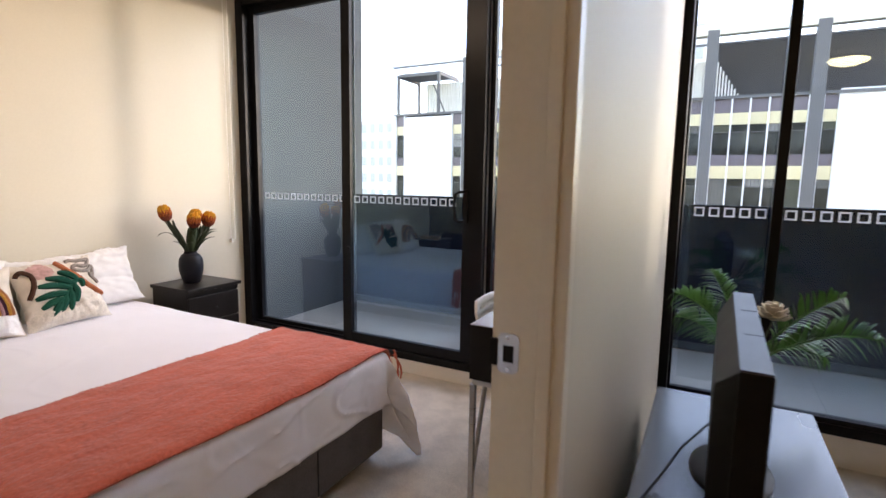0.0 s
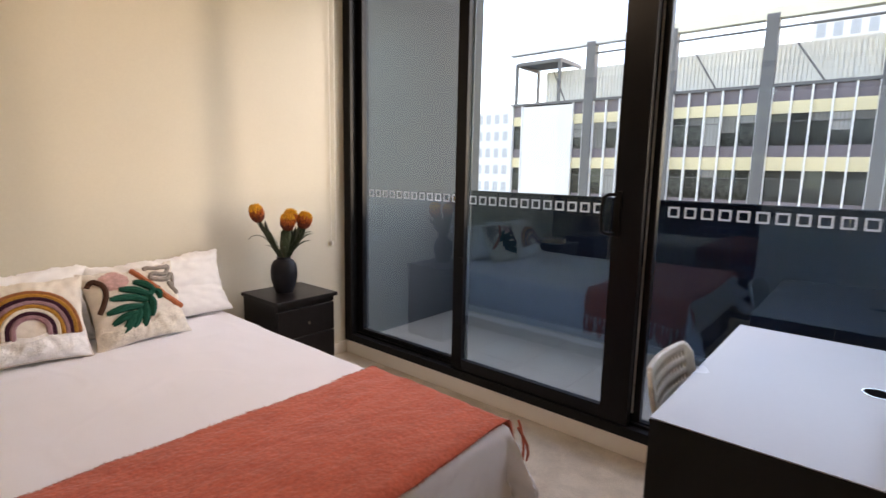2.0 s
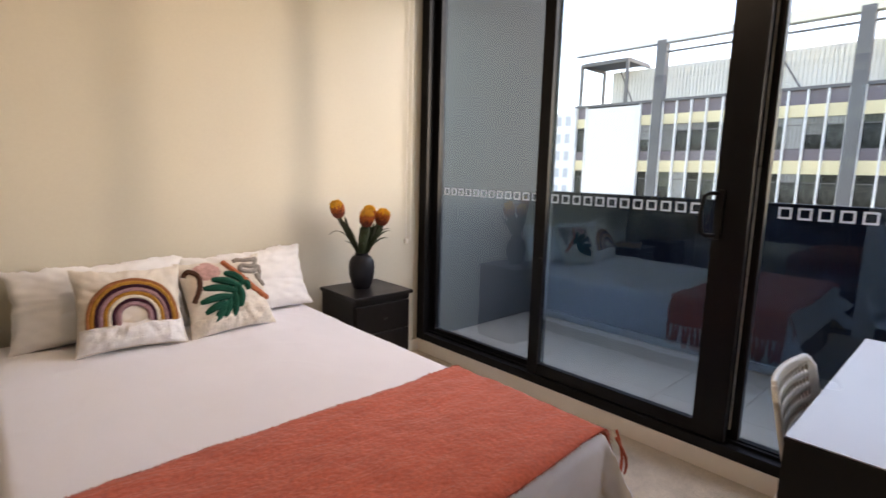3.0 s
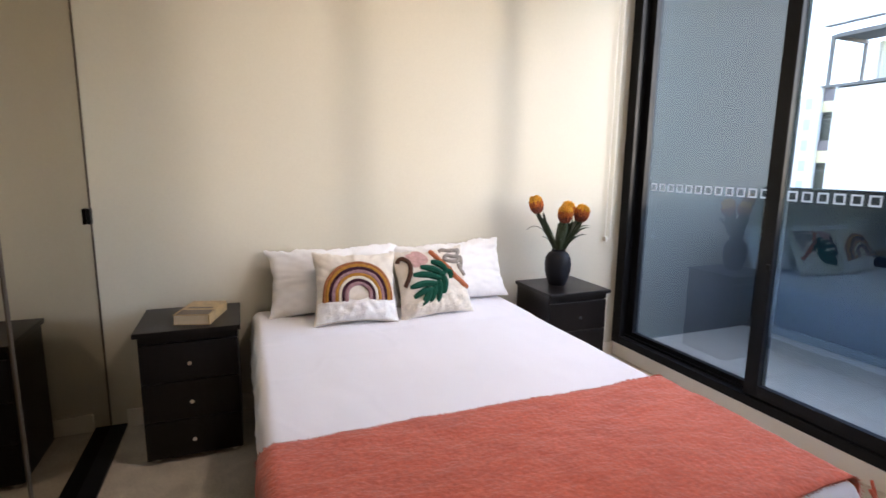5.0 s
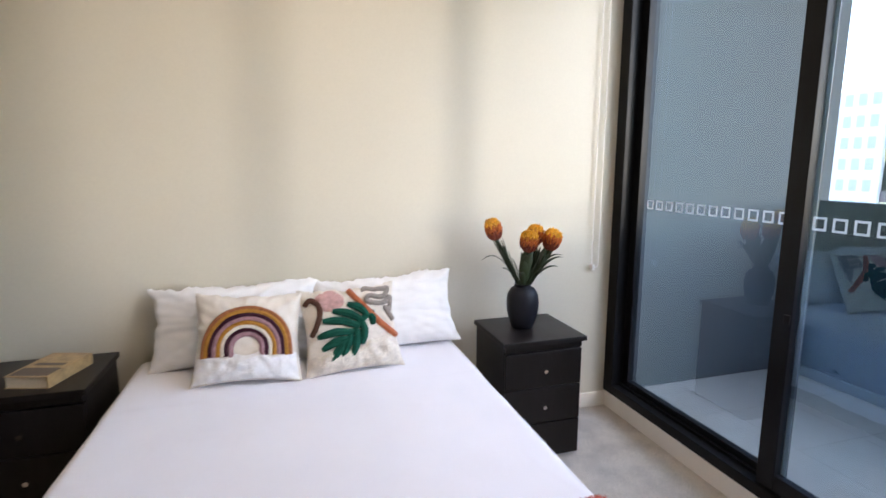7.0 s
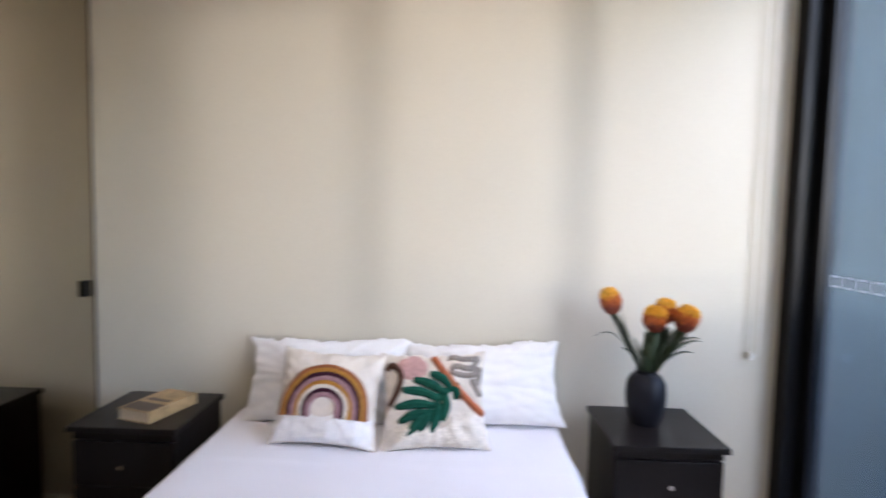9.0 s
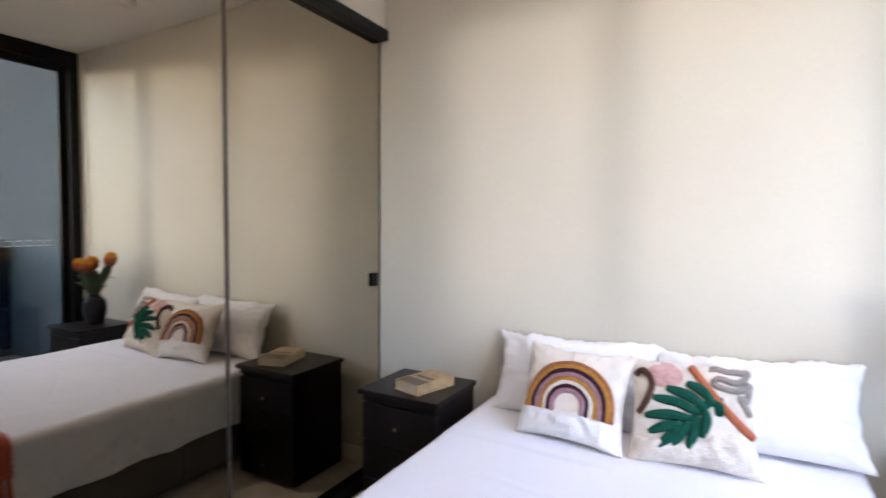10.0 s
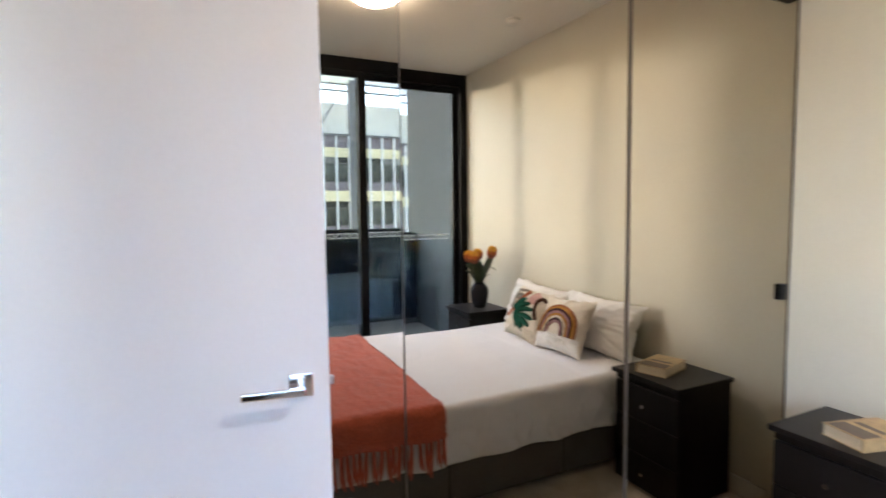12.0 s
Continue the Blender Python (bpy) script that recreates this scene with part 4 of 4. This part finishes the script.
prof = [(0.040, 0.0), (0.050, 0.004), (0.062, 0.035), (0.074, 0.085), (0.0765, 0.125), (0.072, 0.165), (0.056, 0.192), (0.041, 0.201), (0.039, 0.210), (0.042, 0.215), (0.035, 0.214), (0.034, 0.19)]
single("vase", lathe(bmesh.new(), [(r, NZ + z) for r, z in prof], (VX, VY), 40), M_CERAM, "ribbed matt black ceramic vase on the cabinet", "vase", smooth=True)
flw = thing("flower_bunch", (VX, VY, NZ + 0.2), "bunch of artificial orange banksia flowers in the vase", "flowers")
HEADS = [((0.200, 2.218, 1.066), 0.041, 0.050), ((0.285, 2.360, 1.016), 0.045, 0.048), ((0.215, 2.425, 1.034), 0.042, 0.048), ((0.265, 2.487, 1.016), 0.045, 0.050)]
rnd = random.Random(11)
for c, r, h in HEADS:
    c = Vector(c)
    root = Vector((VX + rnd.uniform(-.01, .01), VY + rnd.uniform(-.01, .01), NZ + 0.15))
    r, h = r * 0.94, h * 0.98
    ax = (c - root).normalized()
    ax = (ax + Vector((0, 0, 0.6))).normalized()
    base_p = c - ax * h
    mid = (root + base_p) / 2 + Vector((0, 0, 0.03))
    st = part("stem", tube(bmesh.new(), [root, root.lerp(mid, 0.6), mid.lerp(base_p, 0.5), base_p], [0.006, 0.0065, 0.007, 0.010], n=8), M_STEM, flw, smooth=True)
    q = ax.to_track_quat('Z', 'Y').to_matrix().to_4x4()
    tiers = (("flower_head", M_BUD, -0.35, 0.42, 90), ("base_petals", M_BUDLOW, -0.97, -0.12, 100), ("crest", M_BUDTOP, 0.30, 0.99, 80))
    b0 = Matrix.Translation(c) @ q
    fh = None
    for nm, m, lo, hi, nsc in tiers:
        bmx = bmesh.new()
        for k in range(nsc):
            z = lo + (hi - lo) * (k + 0.5) / nsc
            a = k * 2.39996 + 0.3 * rnd.random()
            rr = r * 0.92 * math.sqrt(max(0.0, 1 - abs(z) ** 2.4))
            n_ = Vector((math.cos(a) * rr, math.sin(a) * rr, z * h))
            up_ = (Vector((math.cos(a) * 0.35, math.sin(a) * 0.35, 1)) + 0.15 * Vector((rnd.gauss(0, 1), rnd.gauss(0, 1), 0))).normalized()
            tube(bmx, [b0 @ (n_ * 0.86 - up_ * 0.009), b0 @ n_, b0 @ (n_ * 1.02 + up_ * rnd.uniform(0.007, 0.013))], [0.0052, 0.0056, 0.0014], n=5)
        if fh is None:
            bmesh.ops.create_uvsphere(bmx, u_segments=18, v_segments=12, radius=1.0, matrix=b0 @ Matrix.Diagonal((r * 0.86, r * 0.86, h * 0.93, 1)))
            fh = part(nm, bmx, m, flw, smooth=True)
        else:
            part(nm, bmx, m, fh, "golden amber crest" if nm == "crest" else "dark rust base petals", smooth=True)
    # long bracts hugging the stem up to the head
    for k in range(7):
        a = k * 0.8976 + rnd.random()
        side = Vector((math.cos(a), math.sin(a), 0))
        p0 = root.lerp(base_p, rnd.uniform(0.25, 0.55)) + side * 0.006
        ob = part("bract", blade(bmesh.new(), p0, base_p + side * rnd.uniform(0.014, 0.034) + ax * rnd.uniform(-0.02, 0.022), 0.0, rnd.uniform(0.015, 0.022)), M_STEM, flw, smooth=True)
        sm = ob.modifiers.new("thick", 'SOLIDIFY')
        sm.thickness = 0.0015

LEAVES = [((0.20, 2.16, 0.925), 0.07, 0.006), ((0.26, 2.555, 0.930), 0.04, 0.010), ((0.30, 2.505, 0.895), 0.03, 0.011), ((0.33, 2.30, 0.885), 0.02, 0.009), ((0.19, 2.27, 0.880), 0.02, 0.009),
          ((0.215, 2.255, 0.99), 0.00, 0.013), ((0.22, 2.285, 0.965), -0.01, 0.014), ((0.29, 2.375, 0.965), 0.0, 0.013), ((0.25, 2.44, 0.985), -0.01, 0.014), ((0.27, 2.47, 0.955), 0.0, 0.014), ((0.24, 2.40, 0.97), 0.01, 0.012),
          ((0.32, 2.43, 0.89), 0.03, 0.009), ((0.225, 2.245, 1.02), -0.015, 0.019), ((0.27, 2.355, 0.985), 0.0, 0.018), ((0.24, 2.47, 0.985), -0.01, 0.019), ((0.205, 2.40, 0.99), 0.0, 0.018), ((0.30, 2.33, 0.93), 0.01, 0.014), ((0.215, 2.31, 0.93), 0.01, 0.015), ((0.29, 2.41, 0.93), 0.01, 0.015), ((0.22, 2.52, 0.965), 0.02, 0.014), ((0.16, 2.42, 0.92), 0.03, 0.010), ((0.285, 2.535, 0.945), 0.05, 0.009)]
for p1, sag, w in LEAVES:
    ob = part("leaf", blade(bmesh.new(), (VX + 0.2 * (p1[0] - VX), VY + 0.12 * (p1[1] - VY), NZ + 0.20), p1, sag, w * 1.6), M_STEM, flw, smooth=True)
    sm = ob.modifiers.new("thick", 'SOLIDIFY')
    sm.thickness = 0.0015

# blind cord with its clip
cord = thing("blind_cord", (0.02, 2.90, 0.80), "white bead chain of a roller blind hanging by the window", "blind cord")
for y in (2.872, 2.912):
    part("chain", cyl(bmesh.new(), (0.016, y, 0.835), (0.016, y, 2.60), 0.0030, n=6), M_PLASTIC, cord)
part("loop", tube(bmesh.new(), [(0.016, 2.892 + 0.020 * math.cos(a), 0.835 - 0.022 * math.sin(a)) for a in (math.pi * k / 10 for k in range(11))], 0.0022, n=6), M_PLASTIC, cord)
part("clip", boxed(0.0, 0.030, 2.866, 2.884, 0.800, 0.832, bevel=0.004), M_PLASTIC, cord)

# ---- desk and chair ----
DX0, DX1, DY0, DY1, DZ = 2.500, 2.985, 1.925, 2.975, 0.746
desk = thing("desk", (2.74, 2.45, 0.0), "white-topped desk with black sides on steel legs", "desk")
grom = bmesh.new()
part("desktop", boxed(DX0 + 0.001, DX1 - 0.001, DY0 + 0.001, DY1 - 0.001, DZ - 0.003, DZ, bevel=0.001), M_DESKTOP, desk, "glossy white desktop")
part("top_board", boxed(DX0, DX1, DY0, DY1, DZ - 0.013, DZ - 0.0045), M_BLACKLAM, desk)
part("side_panel", boxed(DX0 + 0.001, DX1 - 0.001, DY0 + 0.001, DY0 + 0.019, 0.522, DZ - 0.013, bevel=0.001), M_BLACKLAM, desk)
part("side_panel", boxed(DX0 + 0.001, DX1 - 0.001, DY1 - 0.019, DY1 - 0.001, 0.522, DZ - 0.013, bevel=0.001), M_BLACKLAM, desk)
part("back_panel", boxed(DX1 - 0.02, DX1 - 0.002, DY0 + 0.02, DY1 - 0.02, 0.522, DZ - 0.013), M_BLACKLAM, desk)
part("shelf", boxed(DX0 + 0.03, DX1 - 0.021, DY0 + 0.02, DY1 - 0.02, 0.53, 0.548), M_BLACKLAM, desk)
part("drawer_front", boxed(DX0 + 0.004, DX0 + 0.022, DY0 + 0.022, DY1 - 0.022, 0.555, DZ - 0.02, bevel=0.002), M_BLACKLAM, desk)
for y in (DY0 + 0.014, DY1 - 0.014):
    part("steel_rail", boxed(DX0 + 0.012, DX1 - 0.012, y - 0.011, y + 0.011, 0.500, 0.521, bevel=0.003), M_STEEL, desk, "brushed steel rail")
for x in (DX0 + 0.013, DX1 - 0.03):
    for y in (DY0 + 0.014, DY1 - 0.014):
        part("leg", boxed(x - 0.011, x + 0.011, y - 0.011, y + 0.011, 0.0, 0.500, bevel=0.003), M_STEEL, desk, "square steel leg")
lathe(grom, [(0.0385, DZ), (0.0385, DZ + 0.002), (0.0355, DZ + 0.002), (0.0355, DZ + 0.0004)], (2.925, 2.49), 32)
gr = part("cable_grommet", grom, M_CHROME, desk, "silver-rimmed cable hole", smooth=True)
part("hole", cyl(bmesh.new(), (2.925, 2.49, DZ + 0.0002), (2.925, 2.49, DZ + 0.0012), 0.0350, n=32), M_HOLE, gr)
bin_ = boxed(2.62, 2.90, 2.02, 2.42, 0.0, 0.44, bevel=0.01)
ped = thing("drawer_pedestal", (2.76, 2.22, 0.0), "black drawer pedestal under the desk", "drawer unit")
part("body", bin_, M_BLACKLAM, ped)
for i in range(3):
    part("drawer", boxed(2.606, 2.62, 2.03, 2.41, 0.02 + i * 0.14, 0.15 + i * 0.14, bevel=0.002), M_BLACKLAM, ped)

chair = thing("chair", (2.60, 2.62, 0.0), "white moulded plastic chair with a perforated back", "chair")
CY0, CY1 = 2.125, 2.535


def back_pt(u, v):
    """u across the back, v upward."""
    y = (CY0 + CY1) / 2 + (u - 0.5) * (CY1 - CY0)
    x = 2.490 - 0.070 * v - 0.035 * (1 - (2 * u - 1) ** 2) * 0.8
    return Vector((x, y, 0.47 + 0.305 * v))


bm = bmesh.new()
NU, NV = 52, 34
vs = {}
R = 0.16
for i in range(NU):
    for j in range(NV):
        uc, vc = (i + 0.5) / NU, (j + 0.5) / NV
        hole = 0.12 < uc < 0.88 and 0.40 < vc < 0.90 and i % 3 != 0 and j % 4 in (1, 2)
        du, dv = max(0, abs(uc - 0.5) - (0.5 - R)), max(0, vc - (1 - R * 1.25))
        if hole or (du / R) ** 2 + (dv / (R * 1.25)) ** 2 > 1.0:
            continue
        cs = []
        for a, b in ((i, j), (i + 1, j), (i + 1, j + 1), (i, j + 1)):
            if (a, b) not in vs:
                vs[(a, b)] = bm.verts.new(back_pt(a / NU, b / NV))
            cs.append(vs[(a, b)])
        bm.faces.new(cs)
ob = part("backrest", bm, M_PLASTIC, chair, "perforated white backrest", smooth=True)
sm = ob.modifiers.new("thick", 'SOLIDIFY')
sm.thickness = 0.014
part("seat", boxed(2.45, 2.86, CY0 + 0.005, CY1 - 0.005, 0.452, 0.472, bevel=0.008, seg=3), M_PLASTIC, chair, smooth=True)
for x, y, dx, dy in ((2.48, CY0 + 0.03, -0.05, -0.01), (2.48, CY1 - 0.03, -0.05, 0.01), (2.83, CY0 + 0.03, 0.03, -0.01), (2.83, CY1 - 0.03, 0.03, 0.01)):
    part("leg", cyl(bmesh.new(), (x, y, 0.452), (x + dx, y + dy, 0.0), 0.011, n=12), M_STEEL, chair, smooth=True)

# ---- ceiling fittings ----


def dome(x, y, material, r=0.15):
    t = thing("ceiling_light", (x, y, CEIL), "round frosted ceiling light, switched on", "ceiling light", group="ceiling lights")
    part("base_ring", lathe(bmesh.new(), [(r + 0.012, CEIL - 0.001), (r + 0.014, CEIL - 0.018), (r - 0.004, CEIL - 0.020), (r - 0.006, CEIL - 0.002)], (x, y), 40), M_STEEL, t, smooth=True)
    part("diffuser", lathe(bmesh.new(), [(r * math.cos(a) + 1e-4, CEIL - 0.012 - 0.072 * math.sin(a)) for a in (math.pi / 2 * k / 8 for k in range(9))], (x, y), 40), material, t, smooth=True)


dome(1.36, 1.62, M_LAMP)
dome(4.49, -1.20, M_LAMP2, 0.19)
sd = thing("smoke_detector", (0.39, 1.61, CEIL), "white round smoke detector on the ceiling", "smoke detector")
part("body", lathe(bmesh.new(), [(0.052, CEIL - 0.001), (0.054, CEIL - 0.02), (0.040, CEIL - 0.036), (0.012, CEIL - 0.040)], (0.39, 1.61), 28), M_PLASTIC, sd, smooth=True)
part("vent_ring", lathe(bmesh.new(), [(0.046, CEIL - 0.030), (0.046, CEIL - 0.034), (0.036, CEIL - 0.0385), (0.036, CEIL - 0.034)], (0.39, 1.61), 28), M_PLASTIC, sd)

# ---- living room ----
unit = thing("tv_unit", (3.42, 1.6, 0.0), "low black-brown television unit against the partition", "tv unit")
part("top", boxed(3.165, 3.675, 0.98, 2.285, 0.475, 0.50, bevel=0.003), M_UNITTOP, unit, "glossy dark top")
part("shelf", boxed(3.185, 3.655, 1.0, 2.265, 0.10, 0.12), M_WOOD, unit)
for y in (0.985, 1.62, 2.255):
    part("upright", boxed(3.175, 3.665, y, y + 0.022, 0.0, 0.475), M_WOOD, unit)
part("back", boxed(3.172, 3.178, 1.0, 2.26, 0.0, 0.475), M_WOOD, unit)
tv = thing("television", (3.42, 1.75, 0.50), "black flat-screen television seen from its back edge", "television")
TVM = pose(3.404, 1.725, 0.0, 0, 0, -0.9)


def tvpart(name, dims, m, parent, bevel=0.0, lb=""):
    b = boxed(*dims, bevel=bevel)
    bmesh.ops.transform(b, matrix=TVM, verts=b.verts[:])
    return part(name, b, m, parent, lb)


bod = tvpart("bezel", (-0.022, 0.040, -0.43, 0.43, 0.575, 0.930), M_BPLASTIC, tv, 0.004)
tvpart("top_trim", (-0.020, 0.038, -0.428, 0.428, 0.930, 0.935), M_GPLASTIC, tv, 0.0, "charcoal top edge")
b = boxed(-0.062, -0.021, -0.428, 0.428, 0.578, 0.929)
for vt in b.verts:
    if vt.co.x < -0.05:
        vt.co.y *= 0.82
        vt.co.z = 0.60 if vt.co.z < 0.75 else 0.87
bmesh.ops.transform(b, matrix=TVM, verts=b.verts[:])
part("back_shell", b, M_BPLASTIC, tv)
tvpart("screen", (0.0405, 0.042, -0.415, 0.415, 0.592, 0.918), M_BPLASTIC, tv)
for y in (-0.14, 0.14):
    tvpart("groove", (-0.004, 0.039, y, y + 0.003, 0.9352, 0.9360), M_BPLASTIC, bod)
b = bmesh.new()
cyl(b, (0, 0, 0.51), (0, 0, 0.60), 0.03, n=18)
bmesh.ops.transform(b, matrix=TVM, verts=b.verts[:])
part("neck", b, M_BPLASTIC, tv, smooth=True)
b = lathe(bmesh.new(), [(0.105, 0.50), (0.105, 0.506), (0.095, 0.513), (0.03, 0.518)], (0, 0), 36)
bmesh.ops.transform(b, matrix=TVM @ Matrix.Diagonal((1, 1.5, 1, 1)), verts=b.verts[:])
part("foot", b, M_BPLASTIC, tv, "glossy oval foot", smooth=True)
cb = bmesh.new()
tube(cb, [(3.375, 1.70, 0.66), (3.34, 1.66, 0.655), (3.28, 1.60, 0.60), (3.235, 1.55, 0.53), (3.21, 1.50, 0.507), (3.19, 1.42, 0.507), (3.155, 1.36, 0.45), (3.142, 1.34, 0.36)], 0.003, n=8)
single("power_cable", cb, M_BPLASTIC, "thin black cable from television to wall outlet", "cable", smooth=True)
ol = thing("wall_outlet", (PX1, 1.36, 0.30), "white double power outlet with a black plug", "power outlet")
part("plate", boxed(PX1, PX1 + 0.010, 1.30, 1.42, 0.29, 0.37, bevel=0.003), M_PLASTIC, ol)
part("plug", boxed(PX1 + 0.010, PX1 + 0.045, 1.32, 1.36, 0.31, 0.35, bevel=0.006), M_BPLASTIC, ol)

PXC, PYC = 3.440, 2.215
pot = [(0.045, 0.50), (0.060, 0.51), (0.072, 0.57), (0.060, 0.64), (0.040, 0.67), (0.046, 0.69), (0.038, 0.69), (0.034, 0.65)]
single("plant_vase", lathe(bmesh.new(), pot, (PXC, PYC), 30), M_CERAM, "dark ceramic vase on the television unit", "vase", smooth=True)
plant = thing("palm_arrangement", (PXC, PYC, 0.66), "green palm fronds and a cream bloom in a vase", "plant")


def frond(tip, mid, spread, n=26, w=0.0048):
    bm = bmesh.new()
    a, b, c = Vector((PXC, PYC, 0.64)), Vector(mid), Vector(tip)

    def at(t):
        return a * (1 - t) ** 2 + b * 2 * t * (1 - t) + c * t * t
    tube(bm, [at(k / 12) for k in range(13)], [0.005 - 0.003 * k / 12 for k in range(13)], n=6)
    for k in range(n):
        t = 0.32 + 0.68 * k / (n - 1)
        p, d = at(t), (at(min(1, t + 0.02)) - at(t - 0.02)).normalized()
        s = d.cross(Vector((0.25, -0.9, 0.35))).normalized()
        L = spread * (math.sin(math.pi * (0.18 + 0.75 * (t - 0.32) / 0.68)) ** 0.8)
        for sg in (-1, 1):
            q = p + (s * sg * 0.85 + d * 0.62).normalized() * L + Vector((rnd.uniform(-.01, .01), rnd.uniform(-.02, .02), -0.012 + rnd.uniform(-.012, .006)))
            blade(bm, p, q, 0.008, w, n=4)
    return bm


for tip, mid, sp_ in (((3.20, 2.36, 0.87), (3.36, 2.28, 0.86), 0.095), ((3.32, 2.38, 0.97), (3.41, 2.30, 0.86), 0.085), ((3.72, 2.28, 0.93), (3.58, 2.24, 0.87), 0.085),
                      ((3.84, 2.31, 0.79), (3.64, 2.26, 0.83), 0.10), ((3.70, 2.32, 0.70), (3.56, 2.26, 0.78), 0.085), ((3.21, 2.38, 0.77), (3.36, 2.30, 0.79), 0.09), ((3.34, 2.36, 0.74), (3.41, 2.28, 0.76), 0.08)):
    part("frond", frond(tip, mid, sp_), M_LEAF, plant, smooth=True)
fl = bmesh.new()
for k in range(26):
    a, e = k * 2.4, 0.15 + 1.2 * (k / 26)
    d = Vector((math.cos(a) * math.cos(e), math.sin(a) * math.cos(e), math.sin(e)))
    c = Vector((3.520, 2.24, 0.842))
    tube(fl, [c, c + d * 0.034 + Vector((0, 0, -0.006)), c + d * 0.058], [0.008, 0.020, 0.008], n=6, flat=0.4)
part("bloom", fl, M_PETAL, plant, "cream peony bloom", smooth=True)
part("bloom_stem", tube(bmesh.new(), [(PXC, PYC, 0.64), (3.50, 2.22, 0.76), (3.521, 2.238, 0.828)], 0.004, n=6), M_STEM, plant)

# ---- balcony tiles, last ----
tl = mesh_of("floor_tile", boxed(-0.1994, 0.1994, -0.1994, 0.1994, 0.0, 0.010, bevel=0.001, seg=1), M_TILE)
bf = bpy.data.objects["balcony_floor"]
for i in range(14):
    for j in range(3):
        piece("floor_tile", tl, bf, (0.16 + 0.40 * i, WIN + 0.345 + 0.40 * j, 0.038))
